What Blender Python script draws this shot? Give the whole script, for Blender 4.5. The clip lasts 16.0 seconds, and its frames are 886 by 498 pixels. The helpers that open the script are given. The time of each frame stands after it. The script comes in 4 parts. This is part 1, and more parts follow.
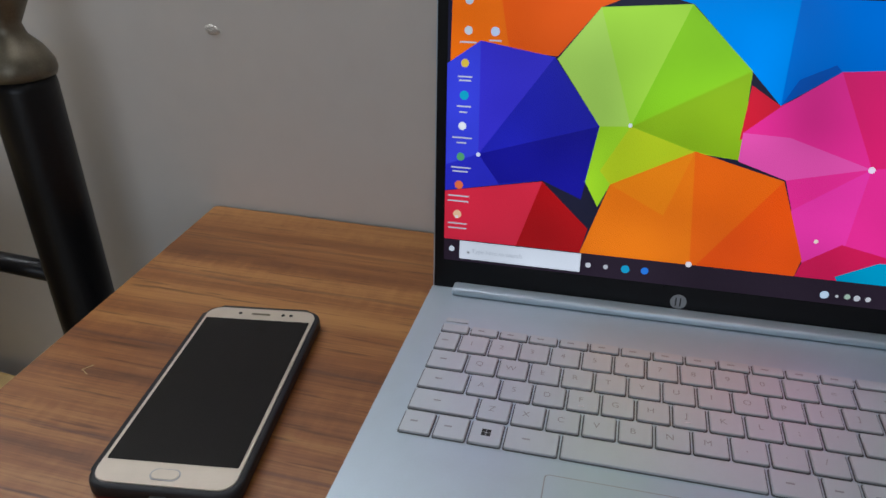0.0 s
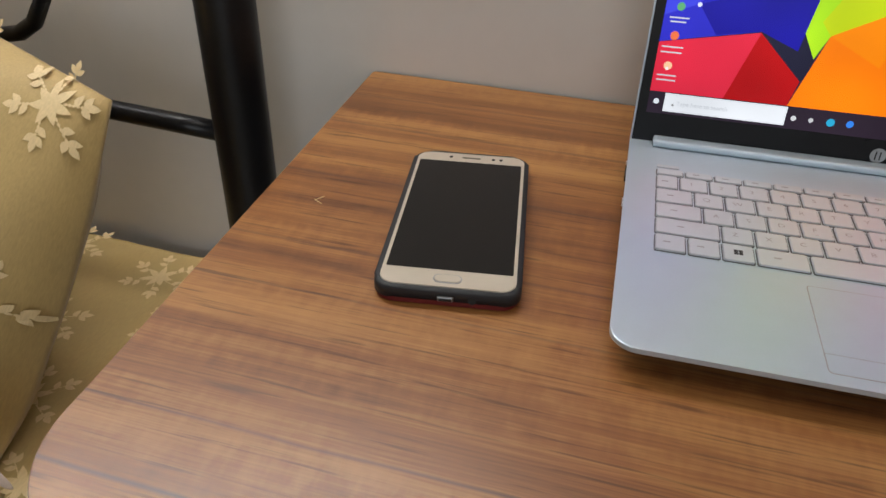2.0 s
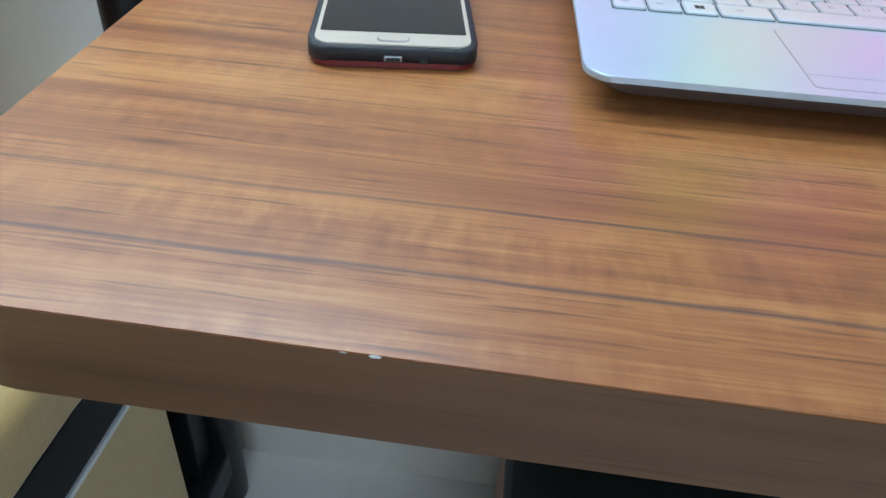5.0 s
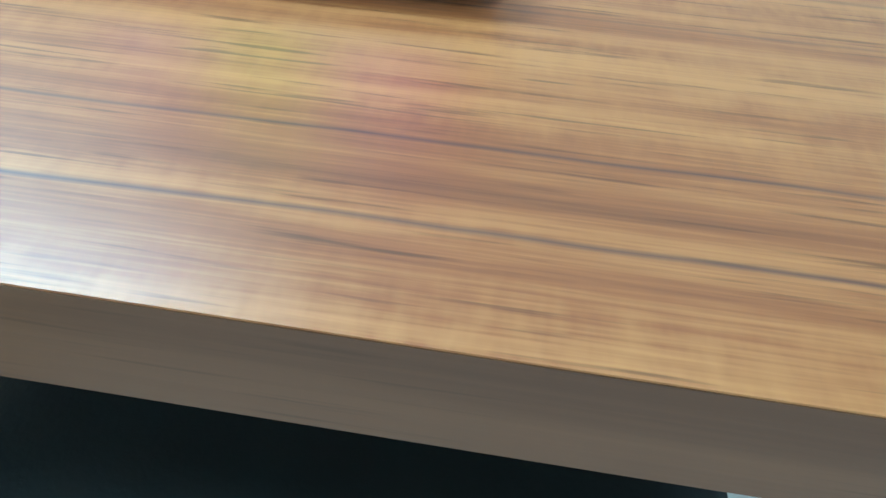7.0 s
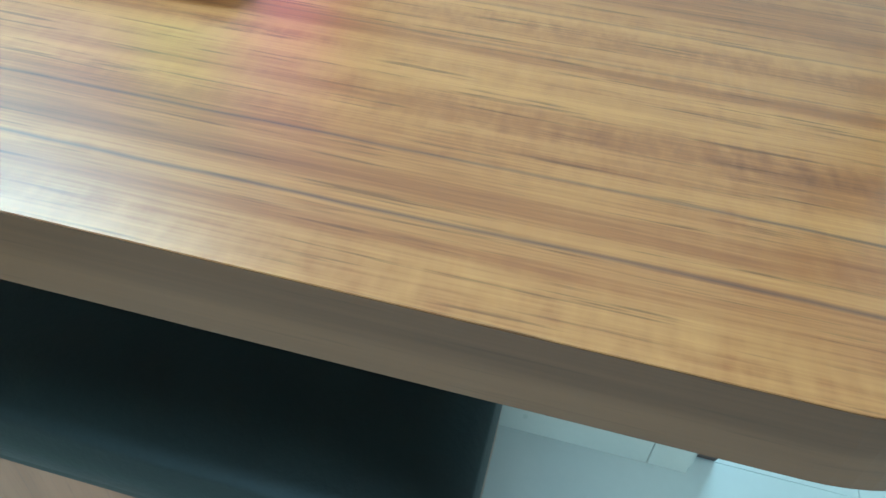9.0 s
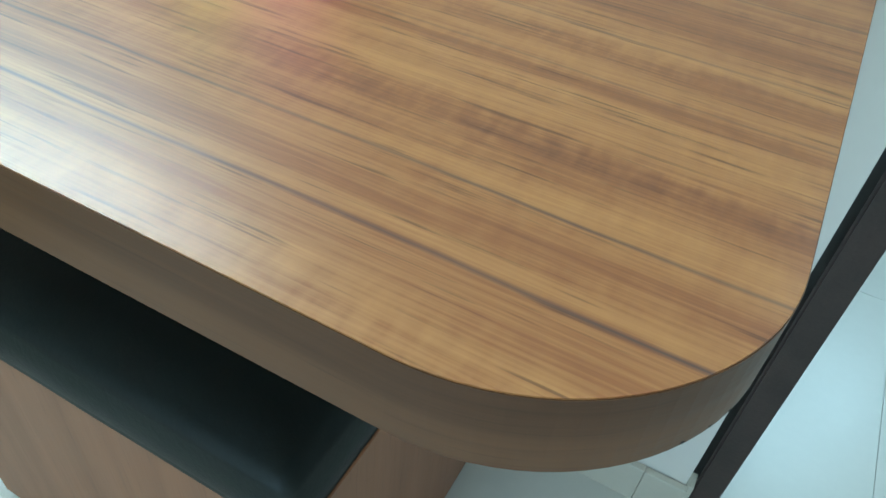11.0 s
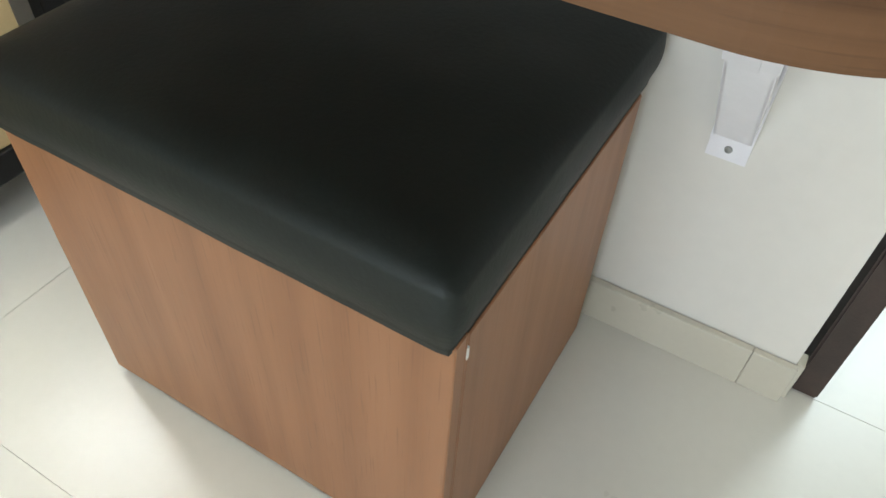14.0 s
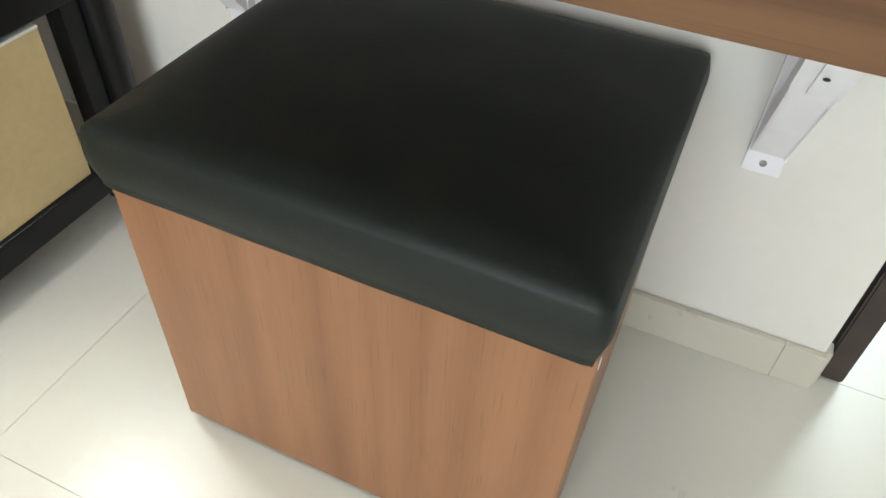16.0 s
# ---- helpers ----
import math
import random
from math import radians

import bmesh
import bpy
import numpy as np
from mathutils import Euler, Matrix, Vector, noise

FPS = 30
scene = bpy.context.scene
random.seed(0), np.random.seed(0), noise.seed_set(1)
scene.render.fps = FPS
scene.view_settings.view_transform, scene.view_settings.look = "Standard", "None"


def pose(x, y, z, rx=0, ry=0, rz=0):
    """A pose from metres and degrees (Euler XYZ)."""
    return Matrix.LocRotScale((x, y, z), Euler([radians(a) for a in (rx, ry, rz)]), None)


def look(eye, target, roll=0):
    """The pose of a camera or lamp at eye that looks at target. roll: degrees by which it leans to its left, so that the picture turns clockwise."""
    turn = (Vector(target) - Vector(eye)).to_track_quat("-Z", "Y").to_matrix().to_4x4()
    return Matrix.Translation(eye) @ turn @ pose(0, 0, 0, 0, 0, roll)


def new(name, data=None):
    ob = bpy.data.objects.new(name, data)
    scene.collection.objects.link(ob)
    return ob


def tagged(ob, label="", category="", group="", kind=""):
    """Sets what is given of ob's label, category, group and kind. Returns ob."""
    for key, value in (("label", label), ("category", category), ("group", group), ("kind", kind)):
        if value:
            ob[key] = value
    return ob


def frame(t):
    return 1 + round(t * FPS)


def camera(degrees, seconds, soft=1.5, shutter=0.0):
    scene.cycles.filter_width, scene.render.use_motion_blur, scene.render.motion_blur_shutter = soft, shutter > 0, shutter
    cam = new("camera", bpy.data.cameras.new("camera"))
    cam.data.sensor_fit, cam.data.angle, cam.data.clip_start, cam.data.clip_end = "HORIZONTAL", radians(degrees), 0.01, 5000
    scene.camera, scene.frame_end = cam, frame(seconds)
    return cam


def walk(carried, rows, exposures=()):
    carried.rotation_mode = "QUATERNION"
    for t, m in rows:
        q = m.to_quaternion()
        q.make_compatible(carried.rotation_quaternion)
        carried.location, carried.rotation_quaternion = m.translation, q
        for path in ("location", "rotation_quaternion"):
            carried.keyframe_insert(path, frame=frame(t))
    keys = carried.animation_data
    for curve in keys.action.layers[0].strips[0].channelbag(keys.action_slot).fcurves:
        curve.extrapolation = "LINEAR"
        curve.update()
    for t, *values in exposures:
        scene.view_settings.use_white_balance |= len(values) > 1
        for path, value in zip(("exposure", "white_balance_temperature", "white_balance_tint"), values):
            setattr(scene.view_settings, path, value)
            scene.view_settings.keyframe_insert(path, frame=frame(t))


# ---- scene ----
cam = camera(62.5, 16.0, 1.6)
PATH = [
    (0, (0.363, -0.53, 1.038), (-0.139, 1.15, 0.075), -0.6),
    (0.5, (0.319, -0.54, 1.021), (-0.146, 1.125, 0.016), 0.1),
    (1, (0.289, -0.558, 1.014), (-0.147, 1.087, -0.037), 0.7),
    (1.5, (0.263, -0.591, 1.005), (-0.167, 1.034, -0.079), 1.4),
    (2, (0.234, -0.622, 0.997), (-0.216, 0.974, -0.121), 1.7),
    (2.5, (0.194, -0.643, 0.974), (-0.249, 0.93, -0.18), 2.3),
    (3, (0.168, -0.65, 0.947), (-0.226, 0.922, -0.225), 2.9),
    (3.2, (0.158, -0.653, 0.932), (-0.198, 0.925, -0.244), 3.6),
    (5.3, (0.242, -0.642, 0.886), (0.104, 0.933, -0.335), 3.9),
    (5.5, (0.276, -0.637, 0.881), (0.137, 0.928, -0.353), 4.0),
    (6, (0.352, -0.615, 0.881), (0.319, 0.908, -0.416), 6.1),
    (6.5, (0.473, -0.614, 0.872), (0.417, 0.884, -0.453), 5.2),
    (7, (0.572, -0.609, 0.87), (0.419, 0.879, -0.458), 4.3),
    (7.5, (0.626, -0.621, 0.878), (0.456, 0.865, -0.451), 5.2),
    (8, (0.669, -0.643, 0.905), (0.456, 0.841, -0.419), 5.3),
    (8.5, (0.707, -0.656, 0.917), (0.467, 0.826, -0.404), 5.5),
    (9, (0.746, -0.654, 0.913), (0.468, 0.802, -0.429), 5.5),
    (9.5, (0.793, -0.654, 0.919), (0.508, 0.795, -0.43), 7.2),
    (9.7, (0.811, -0.66, 0.922), (0.493, 0.782, -0.427), 7.2),
    (11.8, (0.937, -0.592, 0.879), (0.213, 0.663, -0.5), 5.6),
    (12, (0.944, -0.592, 0.871), (0.208, 0.64, -0.521), 5.2),
    (12.5, (0.956, -0.596, 0.851), (0.193, 0.593, -0.565), 4.4),
    (13, (0.947, -0.615, 0.837), (0.194, 0.559, -0.597), 4.0),
    (13.5, (0.903, -0.657, 0.825), (0.198, 0.525, -0.626), 4.0),
    (14, (0.863, -0.699, 0.818), (0.209, 0.517, -0.629), 3.4),
    (14.5, (0.822, -0.745, 0.818), (0.22, 0.525, -0.605), 3.1),
    (15, (0.786, -0.785, 0.827), (0.213, 0.518, -0.577), 3.1),
    (15.5, (0.76, -0.799, 0.844), (0.204, 0.52, -0.553), 3.1),
    (16, (0.748, -0.801, 0.854), (0.209, 0.529, -0.539), 3.4),
]
LIGHTING = [
    (0.0, -1.3, 5800, 10), (1.0, -1.05, 5900, 10), (2.0, -0.78, 6400, 10), (3.2, -0.28, 5750, -2),
    (5.3, 0.15, 4750, -4), (6.5, 0.65, 4430, -12), (7.4, 0.8, 4200, -18), (8.2, 0.9, 4200, -24), (9.2, 0.8, 4250, -24), (9.7, 0.62, 4350, -22),
    (11.8, 0.45, 4950, -16), (12.6, 0.5, 5200, -10), (13.1, 0.78, 5600, -2), (13.6, 1.03, 6000, 0), (14.5, 1.12, 6100, 1), (16.0, 1.27, 6200, 1),
]
walk(cam, [(t, look(eye, target, roll)) for t, eye, target, roll in PATH], LIGHTING)

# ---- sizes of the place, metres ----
CEIL_W, WIN_W, NEXT_W, WALL_LAMP_W, SCREEN_GLOW = 13.0, 23.0, 26.0, 14.0, 2.2
DX0, DX, DD, DZ, DT, LEFT_SLANT, FRONT_SLANT = -0.014, 0.936, 0.5075, 0.75, 0.0358, 0.055, 0.005
LINE_A, LINE_B, GRAIN_TILT = -0.4735, -0.4348, 0.012
WALL_END = 1.002
PATCH = (0.01, 0.0, 0.91)
CHIPS = ((0.182, -0.5086, 0.002), (0.173, -0.5086, 0.0012))
MARK = (0.037, -0.241)
BRK_X, BRK_Z = 0.828, 0.325
CAB = (0.25, 0.733, -0.429, -0.05, 0.403)
CUSH_Z = 0.479
POST, POST_R, BOARD_X = (-0.112, -0.083), 0.0255, -0.1
MATT = (-0.1, -0.02, 0.5)
PILLOW = pose(-0.564, -0.242, 0.688, 60, 0, 0) @ pose(0, 0, 0, 0, 0, -18) @ Matrix.Scale(1.2, 4)
FLAP = PILLOW.inverted() @ pose(-0.205, -0.385, 0.553, 74, 0, 5) @ Matrix.Scale(0.83, 4)
PHONE = pose(0.1375, -0.2405, 0.7502, 0, 0, 9.7)
PHONE_SIZE = (0.0815, 0.166)
LAPTOP = pose(0.2392, -0.3469, 0.7502, 0, 0, 2.2)
LAP_SIZE = (0.321, 0.2405, 0.018)
KEYBOARD = (0.019, 0.0875, 0.0187, 0.0187)
PAD = (0.0995, 0.2075, 0.008, 0.0763)
LID_LEAN, LID_H = 6.0, 0.207
LOGO = (0.165, 0.0089)
SCREEN_AT, SCREEN_SIZE, PICTURE = (0.0078, 0.0202), (0.303, 0.177), (0.3221, 0.3304)
TILE_X, TILE_Y = -0.52, -0.45
# ---- world and light ----
world = bpy.data.worlds.new("world")
scene.world = world
world.use_nodes = True
sky = world.node_tree.nodes.new("ShaderNodeTexSky")
sky.sky_type, sky.sun_disc = "NISHITA", False
sky.sun_elevation, sky.sun_rotation = radians(35), radians(120)
world.node_tree.links.new(sky.outputs[0], world.node_tree.nodes["Background"].inputs[0])
world.node_tree.nodes["Background"].inputs[1].default_value = 0.1


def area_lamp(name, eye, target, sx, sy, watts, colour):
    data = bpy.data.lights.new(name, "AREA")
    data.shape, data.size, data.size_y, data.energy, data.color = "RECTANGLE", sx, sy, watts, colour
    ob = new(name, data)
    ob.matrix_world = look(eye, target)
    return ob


# ceiling light over the room, daylight in the next room; other two assumed, unseen
area_lamp("ceiling_lamp", (0.75, -0.75, 2.66), (0.75, -0.75, 0), 1.0, 0.6, CEIL_W, (1.0, 0.93, 0.82))
# no fixture: unseen wall lamp over bed and desk, set low for desk sheen
area_lamp("unseen_wall_lamp", (-0.2, -0.07, 1.5), (-0.1, -0.55, 0.75), 1.2, 0.06, WALL_LAMP_W, (1.0, 0.97, 0.93))
# unseen window behind the camera, its side picked to balance cabinet and wall
area_lamp("assumed_window_light", (0.7, -2.98, 1.35), (0.5, -0.4, 0.6), 1.3, 1.3, WIN_W, (0.95, 0.97, 1.0))
area_lamp("next_room_daylight", (1.5, 2.3, 2.0), (1.3, 0.3, 0.0), 1.0, 1.0, NEXT_W, (0.9, 0.97, 1.0))

# ---- materials ----


def mat_new(name):
    m = bpy.data.materials.new(name)
    m.use_nodes = True
    return m, m.node_tree.nodes, m.node_tree.links, m.node_tree.nodes["Principled BSDF"]


def set_in(node, key, value):
    node.inputs[key].default_value = value


def ramp_node(nodes, stops):
    r = nodes.new("ShaderNodeValToRGB")
    e = r.color_ramp.elements
    while len(e) < len(stops):
        e.new(0.5)
    for el, (p, c) in zip(e, stops):
        el.position, el.color = p, (*c, 1)
    return r


def coords(nodes, links, scale, loc=(0, 0, 0), kind="Object", turn=0.0):
    tc, mp = nodes.new("ShaderNodeTexCoord"), nodes.new("ShaderNodeMapping")
    source = tc.outputs[kind]
    if turn:
        spin = nodes.new("ShaderNodeMapping")
        set_in(spin, "Rotation", (0, 0, turn))
        links.new(source, spin.inputs["Vector"])
        source = spin.outputs["Vector"]
    links.new(source, mp.inputs["Vector"])
    set_in(mp, "Scale", scale)
    set_in(mp, "Location", loc)
    return mp.outputs["Vector"]


def noise_node(nodes, links, vec, scale, detail=4.0, rough=0.55):
    n = nodes.new("ShaderNodeTexNoise")
    set_in(n, "Scale", scale)
    set_in(n, "Detail", detail)
    set_in(n, "Roughness", rough)
    links.new(vec, n.inputs["Vector"])
    return n.outputs["Fac"]


def math_node(nodes, links, op, a, b=None, clamp=False):
    n = nodes.new("ShaderNodeMath")
    n.operation, n.use_clamp = op, clamp
    for i, v in enumerate((a, b)):
        if v is None:
            continue
        if isinstance(v, (int, float)):
            n.inputs[i].default_value = v
        else:
            links.new(v, n.inputs[i])
    return n.outputs[0]


def mix_col(nodes, links, fac, a, b, blend="MIX"):
    n = nodes.new("ShaderNodeMix")
    n.data_type, n.blend_type = "RGBA", blend
    for key, v in (("Factor", fac),):
        if isinstance(v, (int, float)):
            n.inputs[0].default_value = v
        else:
            links.new(v, n.inputs[0])
    for i, v in ((6, a), (7, b)):
        if isinstance(v, tuple):
            n.inputs[i].default_value = (*v, 1)
        else:
            links.new(v, n.inputs[i])
    return n.outputs[2]


def bump(nodes, links, bsdf, height, strength, dist=0.001):
    b = nodes.new("ShaderNodeBump")
    set_in(b, "Strength", strength)
    set_in(b, "Distance", dist)
    links.new(height, b.inputs["Height"])
    links.new(b.outputs[0], bsdf.inputs["Normal"])


def plain(name, colour, rough=0.5, metal=0.0, vary=0.12, scale=30.0, bumpy=0.0, coat=0.0, spec=0.5):
    """A painted, moulded or metal surface with faint uneven tone and gloss."""
    m, nodes, links, bsdf = mat_new(name)
    vec = coords(nodes, links, (1, 1, 1))
    big, fine = noise_node(nodes, links, vec, scale), noise_node(nodes, links, vec, scale * 14, 3)
    both = math_node(nodes, links, "ADD", math_node(nodes, links, "MULTIPLY", big, 0.65), math_node(nodes, links, "MULTIPLY", fine, 0.35))
    lo, hi = tuple(c * (1 - vary) for c in colour), tuple(min(1, c * (1 + vary)) for c in colour)
    r = ramp_node(nodes, ((0.3, lo), (0.7, hi)))
    links.new(both, r.inputs[0])
    links.new(r.outputs[0], bsdf.inputs["Base Color"])
    links.new(math_node(nodes, links, "ADD", math_node(nodes, links, "MULTIPLY", big, 0.16), rough - 0.08), bsdf.inputs["Roughness"])
    set_in(bsdf, "Metallic", metal)
    set_in(bsdf, "Coat Weight", coat)
    set_in(bsdf, "Specular IOR Level", spec)
    if bumpy:
        bump(nodes, links, bsdf, fine, bumpy)
    return m


def wood(name, axis, dark, mid, light, rough, lines=(), seed=0.0, contrast=1.0, gloss=0.5):
    """Teak-print laminate: long bands, fine pores, cross figure and a few dark streaks. axis: the way of the grain."""
    m, nodes, links, bsdf = mat_new(name)
    s = [(1.5, 42, 42), (1.6, 1.6, 60), (26, 26, 1.1)][axis]
    f = [(22, 760, 760), (12, 12, 620), (620, 620, 9)][axis]
    g = [(150, 62, 62), (30, 30, 60), (60, 60, 34)][axis]
    turn = -GRAIN_TILT if axis == 0 else 0.0
    warp = noise_node(nodes, links, coords(nodes, links, (5, 5, 5), (seed, seed, 0)), 1.0, 2)
    bands = noise_node(nodes, links, coords(nodes, links, s, (seed, seed * 3, 0), turn=turn), 1.0, 4, 0.55)
    pores = noise_node(nodes, links, coords(nodes, links, f, (seed, 0, 0), turn=turn), 1.0, 2, 0.5)
    figure = noise_node(nodes, links, coords(nodes, links, g, (seed, 0, 0), turn=turn), 1.0, 2, 0.5)
    zone = noise_node(nodes, links, coords(nodes, links, [(2.2, 24, 24), (2, 2, 24), (24, 24, 2.2)][axis], (seed + 3, 5, 0), turn=turn), 1.0, 2)
    zone = math_node(nodes, links, "MULTIPLY", math_node(nodes, links, "SUBTRACT", zone, 0.36), 2.6, True)
    tone = math_node(nodes, links, "ADD", bands, math_node(nodes, links, "MULTIPLY", math_node(nodes, links, "SUBTRACT", warp, 0.5), 0.13))
    tone = math_node(nodes, links, "ADD", tone, math_node(nodes, links, "MULTIPLY", math_node(nodes, links, "SUBTRACT", pores, 0.5), 0.4 * contrast))
    tone = math_node(nodes, links, "ADD", tone, math_node(nodes, links, "MULTIPLY", math_node(nodes, links, "SUBTRACT", figure, 0.45), math_node(nodes, links, "MULTIPLY", zone, 0.46 * contrast)))
    r = ramp_node(nodes, ((0.26, dark), (0.46, mid), (0.57, tuple((a + b) / 2 for a, b in zip(mid, light))), (0.72, light)))
    links.new(tone, r.inputs[0])
    colour = r.outputs[0]
    dash = noise_node(nodes, links, coords(nodes, links, [(17, 430, 430), (14, 14, 430), (430, 430, 14)][axis], (seed + 7, 2, 0), turn=turn), 1.0, 2, 0.5)
    k = math_node(nodes, links, "MULTIPLY", math_node(nodes, links, "MULTIPLY", math_node(nodes, links, "SUBTRACT", dash, 0.6), 9.0, True), 0.68 * contrast)
    colour = mix_col(nodes, links, k, colour, tuple(c * 0.55 for c in dark))
    if lines:
        sep = nodes.new("ShaderNodeSeparateXYZ")
        links.new(coords(nodes, links, (1, 1, 1)), sep.inputs[0])
        wob = noise_node(nodes, links, coords(nodes, links, (7, 1, 1)), 1.0, 3)
        fade = noise_node(nodes, links, coords(nodes, links, (6, 9, 1), (3, 0, 0)), 1.0, 2)
        y = math_node(nodes, links, "SUBTRACT", sep.outputs["Y"], math_node(nodes, links, "MULTIPLY", sep.outputs["X"], GRAIN_TILT))
        y = math_node(nodes, links, "ADD", y, math_node(nodes, links, "MULTIPLY", math_node(nodes, links, "SUBTRACT", wob, 0.5), 0.006))
        for at, wide, deep in lines:
            d = math_node(nodes, links, "ABSOLUTE", math_node(nodes, links, "SUBTRACT", y, at))
            k = math_node(nodes, links, "SUBTRACT", 1.0, math_node(nodes, links, "DIVIDE", d, wide), True)
            k = math_node(nodes, links, "MULTIPLY", k, math_node(nodes, links, "MULTIPLY", math_node(nodes, links, "ADD", fade, 0.3), deep), True)
            colour = mix_col(nodes, links, k, colour, (0.055, 0.03, 0.03))
    links.new(colour, bsdf.inputs["Base Color"])
    links.new(math_node(nodes, links, "ADD", math_node(nodes, links, "MULTIPLY", pores, 0.14), rough - 0.07), bsdf.inputs["Roughness"])
    set_in(bsdf, "Specular IOR Level", gloss)
    bump(nodes, links, bsdf, pores, 0.06, 0.0004)
    return m


M_DESK = wood("teak_laminate", 0, (0.145, 0.052, 0.016), (0.25, 0.094, 0.026), (0.4, 0.19, 0.056), 0.36,
              ((LINE_A, 0.0018, 1.0), (LINE_B, 0.0015, 0.9), (-0.205, 0.002, 0.6), (-0.29, 0.0018, 0.6), (-0.335, 0.0015, 0.5), (-0.118, 0.0022, 0.5), (-0.06, 0.002, 0.5)), 0.0, 1.0, 0.6)
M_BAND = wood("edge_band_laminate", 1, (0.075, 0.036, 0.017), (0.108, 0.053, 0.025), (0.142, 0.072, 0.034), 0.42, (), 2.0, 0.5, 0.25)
M_CAB = wood("cabinet_laminate", 2, (0.2, 0.084, 0.036), (0.25, 0.11, 0.048), (0.3, 0.138, 0.064), 0.42, (), 5.0, 0.45)
M_WALL = plain("wall_paint", (0.66, 0.63, 0.59), 0.6, 0, 0.04, 3.0, 0.25)
M_CEIL = plain("ceiling_paint", (0.8, 0.8, 0.78), 0.7, 0, 0.03, 4.0)
M_TILE = plain("vitrified_tile", (0.58, 0.56, 0.51), 0.3, 0, 0.03, 5.0)
M_GROUT = plain("tile_grout", (0.68, 0.65, 0.58), 0.6)
M_SKIRT = plain("skirting_tile", (0.51, 0.475, 0.4), 0.3, 0, 0.04, 9.0)
M_VINYL = plain("black_leatherette", (0.006, 0.0095, 0.008), 0.55, 0, 0.25, 14.0, 0.35, 0.0, 0.35)
M_BLACK = plain("black_bed_enamel", (0.006, 0.006, 0.007), 0.34, 0, 0.3, 20.0, 0.1, 0.0, 0.3)
M_BRONZE = plain("dull_bronze", (0.16, 0.14, 0.1), 0.4, 0.6, 0.3, 60.0)
M_BOARD = plain("cream_board", (0.6, 0.47, 0.25), 0.5, 0, 0.1, 6.0)
M_BOARD_EDGE = plain("white_board_edge", (0.8, 0.8, 0.78), 0.5)
M_FRAME = plain("dark_door_wood", (0.035, 0.022, 0.018), 0.5, 0, 0.4, 25.0, 0.4)
M_BRACKET = plain("white_powder_coat", (0.78, 0.76, 0.8), 0.35, 0, 0.04, 40.0)
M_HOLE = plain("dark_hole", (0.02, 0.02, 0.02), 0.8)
M_STEEL = plain("screw_steel", (0.3, 0.3, 0.3), 0.4, 0.9)
M_SILVER = plain("silver_aluminium", (0.5, 0.585, 0.66), 0.4, 0.45, 0.03, 60.0)
M_BASE = plain("brushed_base_metal", (0.4, 0.4, 0.42), 0.32, 0.85, 0.04, 60.0)
M_KEY = plain("silver_keycap", (0.55, 0.59, 0.63), 0.42, 0.3, 0.03, 90.0)
M_LEGEND = plain("key_legend_grey", (0.33, 0.33, 0.35), 0.6)
M_WELL = plain("key_well", (0.08, 0.085, 0.09), 0.6)
M_BEZEL = plain("black_bezel", (0.005, 0.005, 0.006), 0.3, 0, 0.2, 50.0, 0.0, 0.0, 0.2)
M_RUBBER = plain("black_rubber", (0.012, 0.013, 0.016), 0.6, 0, 0.2, 70.0, 0.1)
M_RED = plain("red_case_lining", (0.13, 0.008, 0.008), 0.5)
M_GOLD = plain("champagne_gold", (0.58, 0.51, 0.42), 0.32, 0.35, 0.04, 80.0)
M_GLASS = plain("dark_phone_glass", (0.007, 0.006, 0.006), 0.1, 0, 0.15, 40.0, 0.0, 0.0, 0.35)
M_LOGO = plain("grey_logo", (0.32, 0.33, 0.34), 0.4, 0.3)
M_PUTTY = plain("filler_putty", (0.6, 0.57, 0.52), 0.8, 0, 0.1, 200.0, 0.5)
M_LINING = plain("pale_pillow_lining", (0.5, 0.4, 0.33), 0.9, 0, 0.06, 30.0, 0.2)
M_NAVY = plain("navy_mattress_side", (0.02, 0.03, 0.06), 0.8, 0, 0.2, 40.0)


def cloth(name, colour):
    m, nodes, links, bsdf = mat_new(name)
    vec = coords(nodes, links, (1, 1, 1))
    weave = noise_node(nodes, links, coords(nodes, links, (900, 140, 900)), 1.0, 2)
    soft = noise_node(nodes, links, vec, 7.0, 3)
    r = ramp_node(nodes, ((0.25, tuple(c * 0.78 for c in colour)), (0.75, tuple(c * 1.18 for c in colour))))
    links.new(math_node(nodes, links, "ADD", math_node(nodes, links, "MULTIPLY", weave, 0.45), math_node(nodes, links, "MULTIPLY", soft, 0.55)), r.inputs[0])
    links.new(r.outputs[0], bsdf.inputs["Base Color"])
    set_in(bsdf, "Roughness", 0.62)
    set_in(bsdf, "Sheen Weight", 0.25)
    bump(nodes, links, bsdf, weave, 0.2, 0.0006)
    return m


M_CLOTH = cloth("olive_gold_cotton", (0.46, 0.32, 0.118))
M_PRINT = cloth("cream_leaf_print", (0.72, 0.55, 0.29))


def glow(name, colour, strength=SCREEN_GLOW):
    m, nodes, links, bsdf = mat_new(name)
    set_in(bsdf, "Base Color", (0.003, 0.003, 0.003, 1))
    set_in(bsdf, "Roughness", 0.25)
    set_in(bsdf, "Specular IOR Level", 0.12)
    soft = noise_node(nodes, links, coords(nodes, links, (1, 1, 1)), 13.0, 1.0)
    r = ramp_node(nodes, ((0.3, tuple(c * 0.72 for c in colour)), (0.7, tuple(min(1, c * 1.18) for c in colour))))
    links.new(soft, r.inputs[0])
    links.new(r.outputs[0], bsdf.inputs["Emission Color"])
    set_in(bsdf, "Emission Strength", strength)
    return m


# ---- mesh helpers ----


